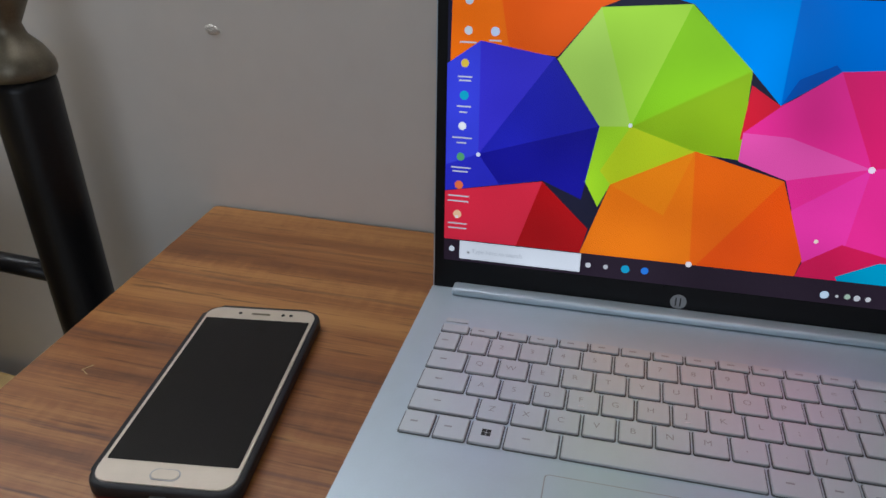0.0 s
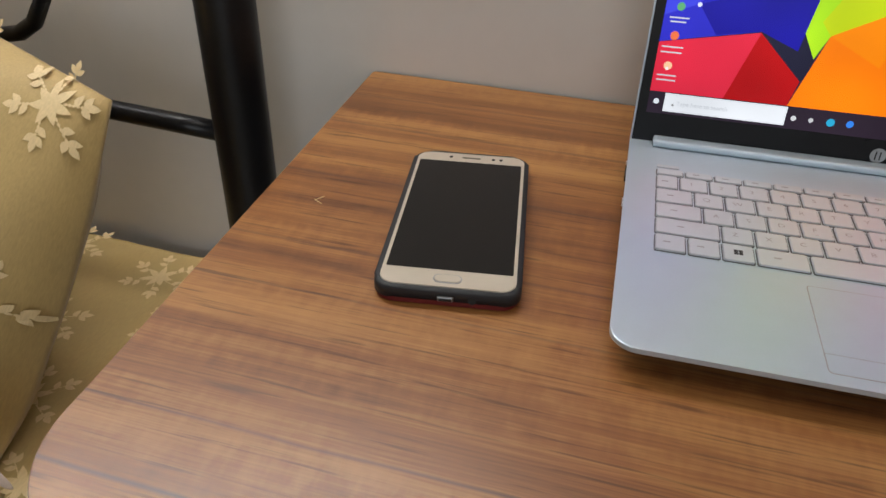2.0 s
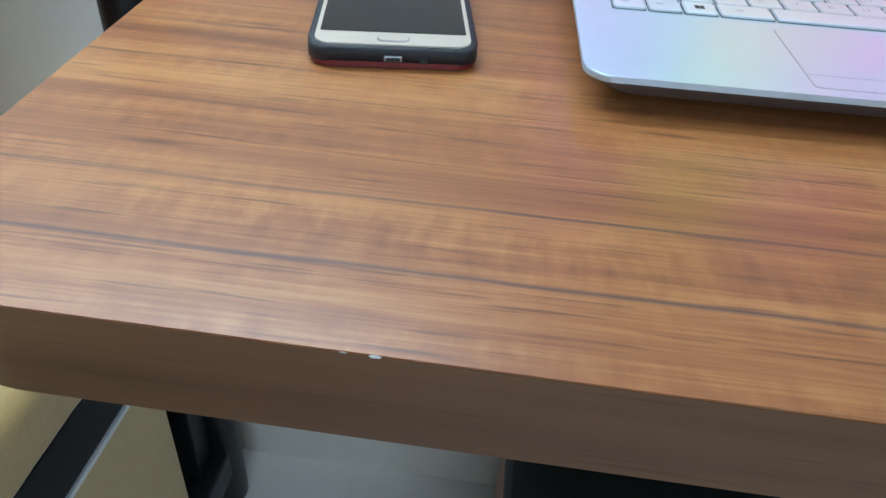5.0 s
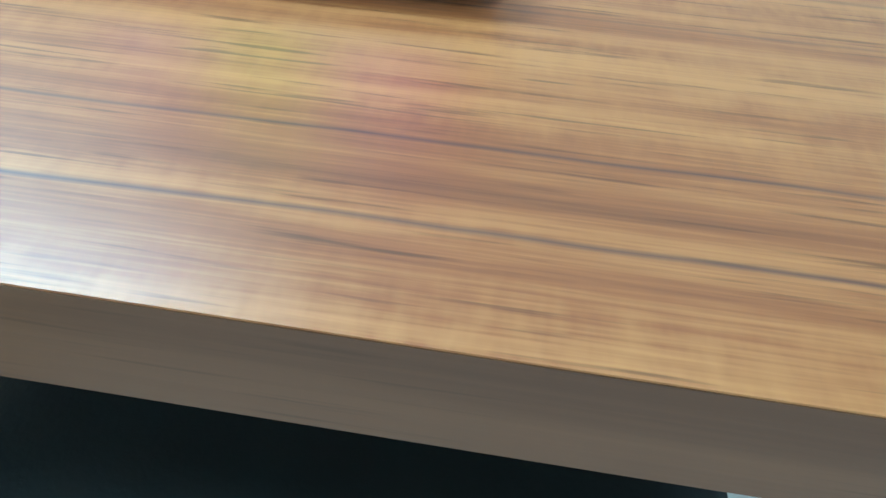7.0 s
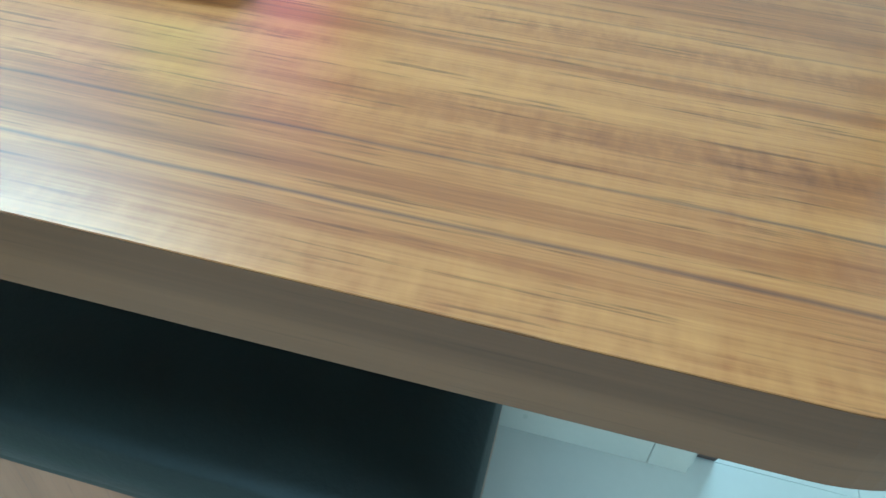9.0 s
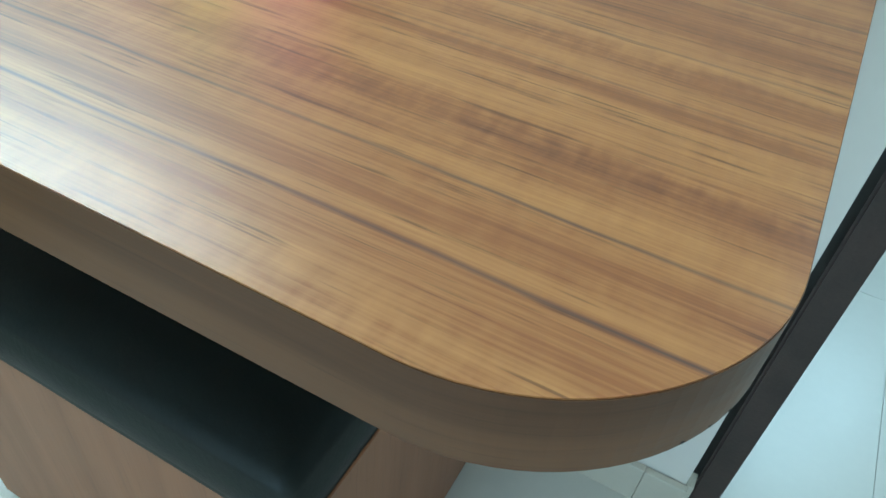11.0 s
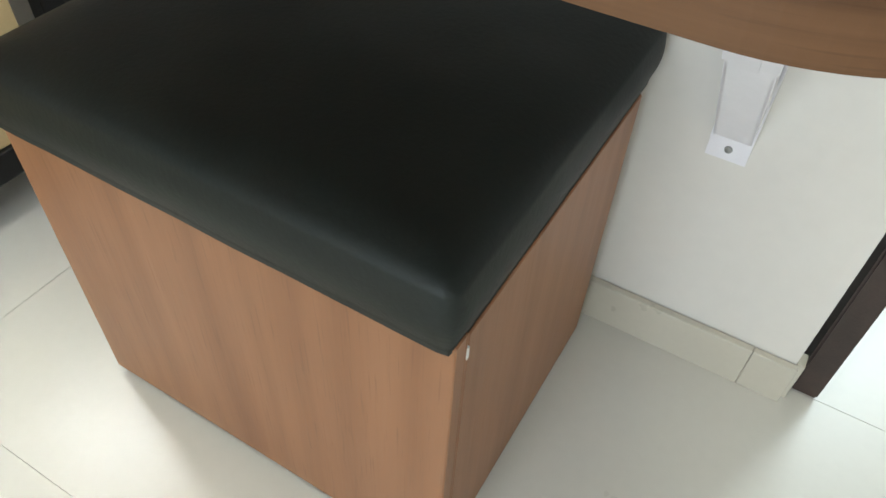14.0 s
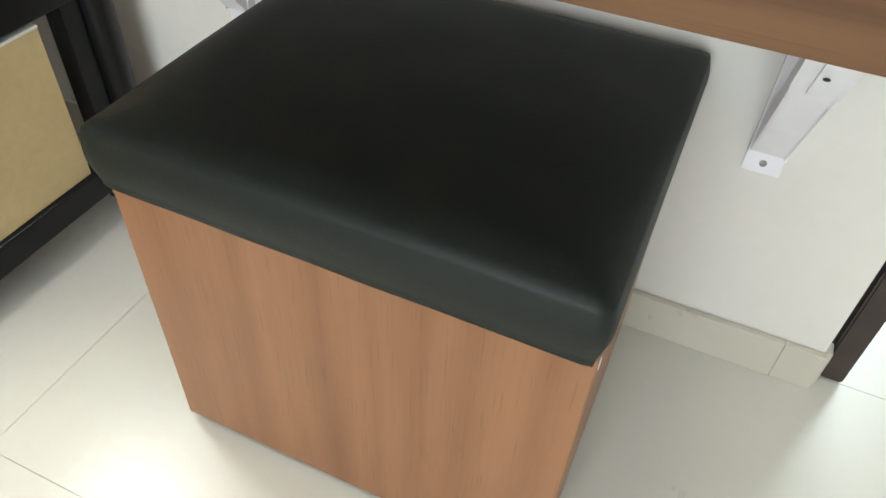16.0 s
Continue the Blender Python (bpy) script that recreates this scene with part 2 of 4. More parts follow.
def part(name, bm, material, parent=None, label="", smooth=False):
    me = bpy.data.meshes.new(name)
    bm.to_mesh(me)
    bm.free()
    if smooth:
        for p in me.polygons:
            p.use_smooth = True
    me.materials.append(material)
    ob = new(name, me)
    if parent is not None:
        ob.parent = parent
    if label:
        ob["label"] = label
    return ob


def thing(name, label, category, at=None, group="", kind=""):
    ob = new(name)
    if at is not None:
        ob.matrix_world = at
    return tagged(ob, label, category, group, kind)


def box(x0, x1, y0, y1, z0, z1, bevel=0.0, segs=2):
    bm = bmesh.new()
    bmesh.ops.create_cube(bm, size=1.0, matrix=Matrix.LocRotScale(((x0 + x1) / 2, (y0 + y1) / 2, (z0 + z1) / 2), None, (x1 - x0, y1 - y0, z1 - z0)))
    if bevel:
        bmesh.ops.bevel(bm, geom=bm.edges[:], offset=bevel, segments=segs, profile=0.5, affect="EDGES")
    return bm


def add_box(bm, x0, x1, y0, y1, z0, z1):
    bmesh.ops.create_cube(bm, size=1.0, matrix=Matrix.LocRotScale(((x0 + x1) / 2, (y0 + y1) / 2, (z0 + z1) / 2), None, (x1 - x0, y1 - y0, z1 - z0)))
    return bm


def rounded(x0, x1, y0, y1, r, n=8):
    """Outline of a rectangle with radii r (front-left, front-right, back-right, back-left), anticlockwise."""
    pts = []
    for cx, cy, rad, a0 in ((x0, y0, r[0], 180), (x1, y0, r[1], 270), (x1, y1, r[2], 0), (x0, y1, r[3], 90)):
        ox, oy = cx + (rad if cx == x0 else -rad), cy + (rad if cy == y0 else -rad)
        if rad <= 0:
            pts.append((cx, cy))
            continue
        for i in range(n + 1):
            a = radians(a0 + 90 * i / n)
            pts.append((ox + rad * math.cos(a), oy + rad * math.sin(a)))
    return pts


def slab(pts, z0, z1, bevel=0.0, segs=2):
    bm = bmesh.new()
    low = [bm.verts.new((x, y, z0)) for x, y in pts]
    high = [bm.verts.new((x, y, z1)) for x, y in pts]
    n = len(pts)
    bm.faces.new(list(reversed(low)))
    top = bm.faces.new(high)
    for i in range(n):
        bm.faces.new((low[i], low[(i + 1) % n], high[(i + 1) % n], high[i]))
    if bevel:
        bmesh.ops.bevel(bm, geom=list(top.edges), offset=bevel, segments=segs, profile=0.5, affect="EDGES")
    return bm


def lathe(profile, n=24, m=Matrix.Identity(4)):
    bm = bmesh.new()
    rings = []
    for r, z in profile:
        rings.append([bm.verts.new(m @ Vector((r * math.cos(2 * math.pi * i / n), r * math.sin(2 * math.pi * i / n), z))) for i in range(n)])
    for a, b in zip(rings, rings[1:]):
        for i in range(n):
            bm.faces.new((a[i], a[(i + 1) % n], b[(i + 1) % n], b[i]))
    bm.faces.new(list(reversed(rings[0])))
    bm.faces.new(rings[-1])
    return bm


def tube(points, r, n=10):
    bm = bmesh.new()
    rings = []
    pts = [Vector(p) for p in points]
    for i, p in enumerate(pts):
        d = (pts[min(i + 1, len(pts) - 1)] - pts[max(i - 1, 0)]).normalized()
        q = d.to_track_quat("Z", "Y").to_matrix()
        rings.append([bm.verts.new(p + q @ Vector((r * math.cos(2 * math.pi * k / n), r * math.sin(2 * math.pi * k / n), 0))) for k in range(n)])
    for a, b in zip(rings, rings[1:]):
        for i in range(n):
            bm.faces.new((a[i], a[(i + 1) % n], b[(i + 1) % n], b[i]))
    bm.faces.new(list(reversed(rings[0])))
    bm.faces.new(rings[-1])
    return bm


def flat(pts, z=0.0):
    bm = bmesh.new()
    bm.faces.new([bm.verts.new((x, y, z)) for x, y in pts])
    return bm


# ---- the room ----
X0, X1, Y0, H = -2.3, 2.7, -3.0, 2.75
WX0, WX1 = 0.0, 1.4
tagged(part("wall_north", box(X0, WALL_END, 0, 0.13, 0, H), M_WALL), "matt off-white painted wall behind the desk", "wall", kind="structure")
tagged(part("wall_north_beyond", box(WALL_END + 0.95, X1, 0, 0.13, 0, H), M_WALL), "matt off-white painted wall past the doorway", "wall", kind="structure")
tagged(part("wall_north_lintel", box(WALL_END, WALL_END + 0.95, 0, 0.13, 2.1, H), M_WALL), "painted wall over the doorway", "wall", kind="structure")
# opening added for the daylight lamp
south = bmesh.new()
for b in ((X0, WX0, Y0 - 0.13, Y0, 0, H), (WX1, X1, Y0 - 0.13, Y0, 0, H), (WX0, WX1, Y0 - 0.13, Y0, 0, 0.65), (WX0, WX1, Y0 - 0.13, Y0, 2.05, H)):
    add_box(south, *b)
tagged(part("wall_south", south, M_WALL), "unseen off-white painted wall with an assumed window opening", "wall", kind="structure")
tagged(part("wall_west", box(X0 - 0.13, X0, Y0 - 0.13, 2.63, 0, H), M_WALL), "plain off-white painted wall", "wall", kind="structure")
tagged(part("wall_east", box(X1, X1 + 0.13, Y0 - 0.13, 2.63, 0, H), M_WALL), "plain off-white painted wall", "wall", kind="structure")
tagged(part("wall_next_room", box(X0 - 0.13, X1 + 0.13, 2.5, 2.63, 0, H), M_WALL), "plain painted wall of the next room", "wall", kind="structure")
tagged(part("ceiling", box(X0 - 0.13, X1 + 0.13, Y0 - 0.13, 2.63, H, H + 0.1), M_CEIL), "white painted ceiling", "ceiling", kind="structure")
floor = tagged(part("floor", box(X0 - 0.13, X1 + 0.13, Y0 - 0.13, 2.63, -0.1, -0.004), M_GROUT), "glossy cream vitrified tile floor", "floor", kind="structure")
tagged(part("baseboard", box(X0, WALL_END - 0.0525, -0.012, -0.001, 0, 0.071, 0.001, 1), M_SKIRT), "cream tile skirting along the wall", "baseboard", kind="structure")
tagged(part("baseboard_end", box(WALL_END - 0.052, WALL_END + 0.004, -0.012, -0.001, 0, 0.0705, 0.001, 1), M_SKIRT), "short cut piece of cream tile skirting", "baseboard", kind="structure")
tagged(part("baseboard_return", box(WALL_END + 0.001, WALL_END + 0.011, -0.0005, 0.024, 0, 0.07, 0.001, 1), M_SKIRT), "skirting tile turning into the doorway", "baseboard", kind="structure")
frame_bm = bmesh.new()
JX = WALL_END + 0.012
for b in ((JX, JX + 0.035, 0.016, 0.11, 0.004, 2.1), (WALL_END + 0.91, WALL_END + 0.945, 0.016, 0.11, 0.004, 2.1), (JX + 0.0355, WALL_END + 0.9095, 0.016, 0.11, 2.06, 2.095)):
    add_box(frame_bm, *b)
bmesh.ops.bevel(frame_bm, geom=frame_bm.edges[:], offset=0.003, segments=2, affect="EDGES")
door_frame = tagged(part("door_1", frame_bm, M_FRAME), "dark brown wooden door frame, scuffed at the foot", "door frame", kind="structure")
blob = bmesh.new()
bmesh.ops.create_icosphere(blob, subdivisions=2, radius=0.0055)
for v in blob.verts:
    v.co = Vector((v.co.x * 1.3, v.co.y * 0.2, v.co.z * 0.8)) * (1 + 0.25 * noise.noise(v.co * 160))
patch = tagged(part("trim_putty_patch", blob, M_PUTTY, None, "", True), "small dab of pale filler in a wall hole", "wall filler", kind="structure")
patch.location = PATCH

# ---- desk: wall-hung folding top ----
desk = thing("desk", "teak-print laminate wall-hung desk top with rounded front corners", "desk")
OUT = rounded(DX0, DX, -DD, -0.003, (0.06, 0.1, 0.004, 0.004), 22)


def lean(p):
    return (p[0] + LEFT_SLANT * (-p[1]) * max(0, 1 - p[0] / DX), p[1] + FRONT_SLANT * (p[0] - 0.44) * (-p[1] / DD))


OUT = [lean(p) for p in OUT]
cx, cy = (DX0 + DX) / 2, -DD / 2
inner = [(cx + (x - cx) * (1 - 0.0004 / DX * 2), cy + (y - cy) * (1 - 0.0004 / DD * 2)) for x, y in OUT]
part("desktop", slab(inner, DZ - DT + 0.001, DZ, 0.0006, 1), M_DESK, desk)
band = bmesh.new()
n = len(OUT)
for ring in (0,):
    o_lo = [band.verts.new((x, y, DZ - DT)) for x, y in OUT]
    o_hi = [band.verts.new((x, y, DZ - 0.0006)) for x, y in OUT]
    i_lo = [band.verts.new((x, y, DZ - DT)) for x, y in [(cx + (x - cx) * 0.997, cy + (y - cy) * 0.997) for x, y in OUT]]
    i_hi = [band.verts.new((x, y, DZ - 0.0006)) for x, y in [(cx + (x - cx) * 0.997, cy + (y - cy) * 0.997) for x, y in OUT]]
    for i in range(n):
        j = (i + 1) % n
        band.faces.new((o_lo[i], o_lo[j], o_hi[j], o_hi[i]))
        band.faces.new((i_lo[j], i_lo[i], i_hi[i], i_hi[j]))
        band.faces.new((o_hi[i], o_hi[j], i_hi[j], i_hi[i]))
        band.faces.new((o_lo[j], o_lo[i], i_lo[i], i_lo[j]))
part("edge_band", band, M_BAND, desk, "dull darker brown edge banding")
for x, y, s in CHIPS:
    bm = bmesh.new()
    bmesh.ops.create_icosphere(bm, subdivisions=1, radius=s * 0.6, matrix=Matrix.LocRotScale((x, y, DZ - 0.0006), None, (1.8, 0.5, 0.5)))
    part("chip", bm, M_PUTTY, desk, "tiny pale chip in the edge")
for turn in (-33, -26, -20):
    x, y = DX - 0.1 + 0.1 * math.cos(radians(turn)), -DD + FRONT_SLANT * 0.4 + 0.1 + 0.1 * math.sin(radians(turn))
    bm = bmesh.new()
    bmesh.ops.create_icosphere(bm, subdivisions=1, radius=0.0009, matrix=Matrix.LocRotScale((x - 0.0006, y, DZ - DT + 0.0012), None, (1.0, 2.4, 0.7)))
    part("nick", bm, M_HOLE, desk, "small dark nick in the lower edge")
part("scratch", tube([(MARK[0] + 0.006, MARK[1] - 0.003, DZ + 0.0002), (MARK[0], MARK[1], DZ + 0.0002), (MARK[0] + 0.004, MARK[1] + 0.006, DZ + 0.0002)], 0.0003, 6), M_BOARD, desk, "pale tick-shaped scratch")


def bracket(x):
    b = thing("shelf_bracket", "white powder-coated folding steel bracket fixed to the wall", "bracket", pose(x, 0, 0), "brackets under the desk")
    z0, top, w = BRK_Z, DZ - DT - 0.001, 0.022
    bm = bmesh.new()
    add_box(bm, -w, w, -0.004, -0.0008, z0, top)
    add_box(bm, -w, -w + 0.0025, -0.016, -0.004, z0 + 0.03, top)
    add_box(bm, w - 0.0025, w, -0.016, -0.004, z0 + 0.03, top)
    part("wall_plate", bm, M_BRACKET, b)
    bm = bmesh.new()
    add_box(bm, -w, w, -DD + 0.12, -0.017, top - 0.003, top)
    add_box(bm, -w, -w + 0.0025, -DD + 0.12, -0.017, top - 0.026, top - 0.003)
    add_box(bm, w - 0.0025, w, -DD + 0.12, -0.017, top - 0.026, top - 0.003)
    part("top_channel", bm, M_BRACKET, b)
    low, high = Vector((0, -0.014, z0 + 0.036)), Vector((0, -0.3, top - 0.03))
    d = high - low
    m = Matrix.Translation(low) @ d.to_track_quat("Y", "Z").to_matrix().to_4x4()
    bm = bmesh.new()
    ln = d.length
    add_box(bm, -w + 0.003, w - 0.003, 0, ln, -0.002, 0.0)
    for s in (-1, 1):
        add_box(bm, s * (w - 0.003) - 0.0013, s * (w - 0.003) + 0.0013, 0.0, ln, -0.002, 0.026)
    add_box(bm, -w, w, 0.22, ln, -0.0035, -0.002)
    add_box(bm, -0.007, 0.007, 0.22, ln, -0.0065, -0.0035)
    bmesh.ops.transform(bm, matrix=m, verts=bm.verts)
    part("strut", bm, M_BRACKET, b)
    part("screw", lathe(((0.0045, 0.0), (0.004, 0.0016), (0.001, 0.002)), 12, Matrix.Translation((0, -0.004, z0 + 0.014)) @ pose(0, 0, 0, 90)), M_STEEL, b)
    part("bolt_hole", lathe(((0.003, 0.0), (0.003, 0.0008)), 10, m @ Matrix.Translation((0, 0.265, -0.0072)) @ pose(0, 0, 0, 180)), M_HOLE, b)
    for s in (-1, 1):
        part("slot", lathe(((0.004, 0.0), (0.004, 0.0006)), 10, m @ Matrix.Translation((s * (w - 0.0012), 0.27, 0.008)) @ pose(0, 0, 0, 0, 90 * s)), M_HOLE, b)
    return b


bracket(BRK_X)
bracket(0.09)

# ---- storage seat ----
seat = thing("storage_stool", "brown laminate storage box with a padded black leatherette top", "stool")
CX0, CX1, CY0, CY1, CZ = CAB
t = 0.016
part("front_panel", box(CX0, CX1, CY0, CY0 + t, 0.012, CZ, 0.0012, 1), M_CAB, seat)
part("top_rail", box(CX0 + 0.001, CX1 - 0.001, CY0 - 0.0008, CY0 - 0.0001, CZ - 0.014, CZ - 0.0005), M_CAB, seat)
part("side_panel", box(CX0, CX0 + t, CY0 + t + 0.0005, CY1, 0.012, CZ, 0.001, 1), M_CAB, seat)
part("back_panel", box(CX0 + t + 0.0005, CX1 - t - 0.0005, CY1 - t, CY1, 0.012, CZ, 0.001, 1), M_CAB, seat)
door = part("door", box(CX1 - t, CX1, CY0 + 0.02, CY1, 0.014, CZ - 0.004, 0.0012, 1), M_CAB, seat)
part("door_stile", box(CX1 - t, CX1, CY0 + t + 0.0005, CY0 + 0.0185, 0.012, CZ, 0.0008, 1), M_CAB, seat)
part("hinge_chip", box(CX1 - 0.001, CX1 + 0.0008, CY0 + 0.0175, CY0 + 0.0205, CZ - 0.032, CZ - 0.018), M_BOARD_EDGE, seat, "pale chip beside the door joint")
part("bottom_panel", box(CX0 + t, CX1 - t, CY0 + t, CY1 - t, 0.03, 0.045), M_CAB, seat)
# recessed base; its near-black hole colour puts the gap's shade into it
part("shaded_plinth", box(CX0 + 0.03, CX1 - 0.012, CY0 + 0.012, CY1 - 0.01, 0.0, 0.0118), M_HOLE, seat)


def cushion_mesh(x0, x1, y0, y1, z0, z1):
    """A stuffed pad: crowned top, sides that bulge and tuck in, soft corners."""
    bm = bmesh.new()
    nx, nz = 40, 12
    w, d, h = (x1 - x0) / 2, (y1 - y0) / 2, z1 - z0
    mx, my = (x0 + x1) / 2, (y0 + y1) / 2
    grid = {}

    def at(u, v, s):
        # u, v in -1..1 over the top, s: way down the side 0..1
        a, b = u * w, v * d
        edge = max(abs(u), abs(v))
        drop = 0.013 * max(0, (edge - 0.78) / 0.22) ** 2.0
        z = z1 + 0.006 * (1 - u * u) * (1 - v * v) - drop
        if s > 0:
            z = (z1 - 0.013) + (z0 - z1 + 0.013) * s
            bulge = 0.006 * math.sin(math.pi * min(1, s * 1.1)) - 0.002 * s
            a += bulge * (u if abs(u) > 0.98 else 0)
            b += bulge * (v if abs(v) > 0.98 else 0)
        r = 0.007
        qx, qy = max(0, abs(a) - (w - r)), max(0, abs(b) - (d - r))
        if qx > 0 and qy > 0:
            k = max(qx, qy) / math.hypot(qx, qy)
            a = math.copysign(w - r + qx * k, a)
            b = math.copysign(d - r + qy * k, b)
        p = Vector((mx + a, my + b, z))
        return p + Vector((0, 0, 0.0015 * noise.noise(p * 14)))

    for i in range(nx + 1):
        for j in range(nx + 1):
            grid[i, j] = bm.verts.new(at(2 * i / nx - 1, 2 * j / nx - 1, 0))
    for i in range(nx):
        for j in range(nx):
            bm.faces.new((grid[i, j], grid[i + 1, j], grid[i + 1, j + 1], grid[i, j + 1]))
    loop = [(i, 0) for i in range(nx)] + [(nx, j) for j in range(nx)] + [(i, nx) for i in range(nx, 0, -1)] + [(0, j) for j in range(nx, 0, -1)]
    prev = [grid[k] for k in loop]
    for s in range(1, nz + 1):
        ring = [bm.verts.new(at(2 * i / nx - 1, 2 * j / nx - 1, s / nz)) for i, j in loop]
        for k in range(len(loop)):
            kk = (k + 1) % len(loop)
            bm.faces.new((prev[k], ring[k], ring[kk], prev[kk]))
        prev = ring
    bm.faces.new(prev)
    bmesh.ops.recalc_face_normals(bm, faces=bm.faces[:])
    return bm


part("cushion", cushion_mesh(CX0 - 0.007, CX1 + 0.0, CY0 - 0.008, CY1 + 0.03, CZ - 0.004, CUSH_Z), M_VINYL, seat, "padded black leatherette cushion", True)

# ---- bed with headboard, bedding and pillow ----
bed = thing("bed", "black tubular metal bed frame with a cream side board", "bed")
PX, PY = POST
for x in (PX, PX - 1.0):
    post = part("post", lathe(((0.022, 0.0), (POST_R, 0.004), (POST_R, 0.878), (POST_R - 0.001, 0.886)), 28, Matrix.Translation((x, PY, 0))), M_BLACK, bed, "", True)
    part("finial", lathe(((0.0265, 0.886), (0.028, 0.890), (0.0275, 0.897), (0.0215, 0.908), (0.013, 0.917), (0.0108, 0.925), (0.015, 0.933), (0.022, 0.946), (0.0235, 0.961), (0.019, 0.977), (0.007, 0.987)), 24, Matrix.Translation((x, PY, 0))), M_BRONZE, bed, "dull bronze collar and ball finial", True)
for z in (0.703,):
    pts = [(PX - 0.02 - 0.96 * i / 16, PY + 0.001, z + (0.012 * math.sin(math.pi * i / 16) if z < 0.8 else 0)) for i in range(17)]
    part("cross_bar", tube(pts, 0.0095, 12), M_BLACK, bed, "", True)
hook = [(-0.410, PY, 0.764), (-0.360, PY, 0.768), (-0.335, PY, 0.773), (-0.315, PY, 0.785), (-0.299, PY, 0.807), (-0.303, PY, 0.857), (-0.329, PY, 0.897)]
part("scroll_bar", tube(hook, 0.0075, 12), M_BLACK, bed, "curved headboard tube", True)
RX = BOARD_X + 0.005
part("side_rail", box(RX - 0.035, RX - 0.004, -1.95, PY - 0.02, 0.374, 0.435, 0.003), M_BLACK, bed)
part("lower_rail", box(RX - 0.03, RX + 0.004, -1.95, PY - 0.02, 0.07, 0.117, 0.003), M_BLACK, bed)
board = part("side_board", box(RX - 0.022, RX - 0.005, -1.9, PY - 0.11, 0.1175, 0.364, 0.001, 1), M_BOARD, bed, "cream laminate side board")
part("board_edge", box(RX - 0.022, RX - 0.0045, -1.9, PY - 0.11, 0.3645, 0.3685), M_BOARD_EDGE, board, "white edge strip")
part("leg_plate", box(PX - 0.03, PX + 0.002, PY - 0.062, PY - 0.0245, 0.02, 0.43, 0.002), M_BLACK, bed)
part("slat_base", box(PX - 0.95, RX - 0.036, -1.93, PY - 0.03, 0.36, 0.385), M_BLACK, bed)

mattress = thing("mattress", "navy mattress under an olive floral sheet on the bed", "mattress")
MX1, MY1, MZ = MATT
part("body", box(PX - 0.9, MX1 - 0.012, -1.9, MY1 - 0.012, 0.392, MZ - 0.012, 0.02, 3), M_NAVY, mattress)


def leafy(surface, parent, spots, size, lift=0.0012):
    """Cream sprigs printed on cloth: a star of pointed leaves with small side twigs, laid on surface(u, v) -> point, normal, in metres."""
    bm = bmesh.new()

    def leaf(u, v, ang, length, wide):
        pts = []
        for k in range(5):
            f = k / 4
            pts.append((f, math.sin(math.pi * min(1, f ** 0.8)) * 0.5))
        ring = pts + [(f, -w) for f, w in reversed(pts[1:-1])]
        vs = []
        for f, w in ring:
            du, dv = f * length, w * wide
            p, nrm = surface(u + du * math.cos(ang) - dv * math.sin(ang), v + du * math.sin(ang) + dv * math.cos(ang))
            vs.append(bm.verts.new(p + nrm * lift))
        try:
            bm.faces.new(vs)
        except ValueError:
            pass

    def twig(u, v, ang, length):
        for k in range(6):
            f = k / 5
            leaf(u + math.cos(ang) * length * f * 0.9, v + math.sin(ang) * length * f * 0.9, ang, length * 0.2, 0.0016)
        for f, turn in ((0.45, 0.95), (0.8, -0.85), (0.86, 0.85), (1.0, 0.0)):
            leaf(u + math.cos(ang) * length * f, v + math.sin(ang) * length * f, ang + turn, size * 0.29, size * 0.17)

    for u, v, ang in spots:
        for k in range(7):
            leaf(u, v, ang + k * 0.898, size * random.uniform(0.44, 0.62), size * 0.21)
        for k in range(6):
            turn = ang + k * 1.047 + 0.4
            twig(u + 0.3 * size * math.cos(turn), v + 0.3 * size * math.sin(turn), turn + random.uniform(-0.25, 0.25), size * random.uniform(0.48, 0.66))
    return part("leaf_print", bm, M_PRINT, parent, "cream leaf and flower print")


def sheet_point(u, v):
    """u: metres from the near long edge inwards, v: metres from the wall end; the cloth folds down over the edges."""
    x, y, z = MX1 - u, MY1 - v, MZ
    r = 0.025
    nrm = Vector((0, 0, 1))
    if u < r:
        a = (r - u) / r
        if a < 1.571:
            x, z, nrm = MX1 - r + r * math.sin(a), MZ - r + r * math.cos(a), Vector((math.sin(a), 0, math.cos(a)))
        else:
            x, z, nrm = MX1, MZ - r - (a - 1.571) * r, Vector((1, 0, 0))
    p = Vector((x, y, z))
    p += nrm * (0.004 * noise.noise(Vector((u * 9, v * 9, 0))) + 0.0015 * noise.noise(Vector((u * 30, v * 30, 2))))
    return p, nrm


bm = bmesh.new()
nu, nv = 60, 90
us = [-0.055 + 0.9 * (i / nu) ** 1.5 for i in range(nu + 1)]
vs = [1.7 * (j / nv) ** 1.3 for j in range(nv + 1)]
grid = [[bm.verts.new(sheet_point(u, v)[0]) for v in vs] for u in us]
for i in range(nu):
    for j in range(nv):
        bm.faces.new((grid[i][j], grid[i + 1][j], grid[i + 1][j + 1], grid[i][j + 1]))
for i in range(nu):
    a, b = grid[i][0], grid[i + 1][0]
    c, d = bm.verts.new(a.co + Vector((0, 0, -0.1))), bm.verts.new(b.co + Vector((0, 0, -0.1)))
    bm.faces.new((a, b, d, c))
bed_sheet = tagged(part("bed_sheet", bm, M_CLOTH, None, "", True), "olive-gold cotton sheet with cream leaf print over the mattress", "bed sheet")
sol = bed_sheet.modifiers.new("thickness", "SOLIDIFY")
sol.thickness, sol.offset = 0.0012, 1
spots = [(0.03 + 0.125 * i + 0.06 * (j % 2), 0.03 + 0.1 * j + 0.02 * (i % 2), 1.3 * i + 2.1 * j) for i in range(5) for j in range(13)]
leafy(sheet_point, bed_sheet, spots, 0.038, 0.0016)

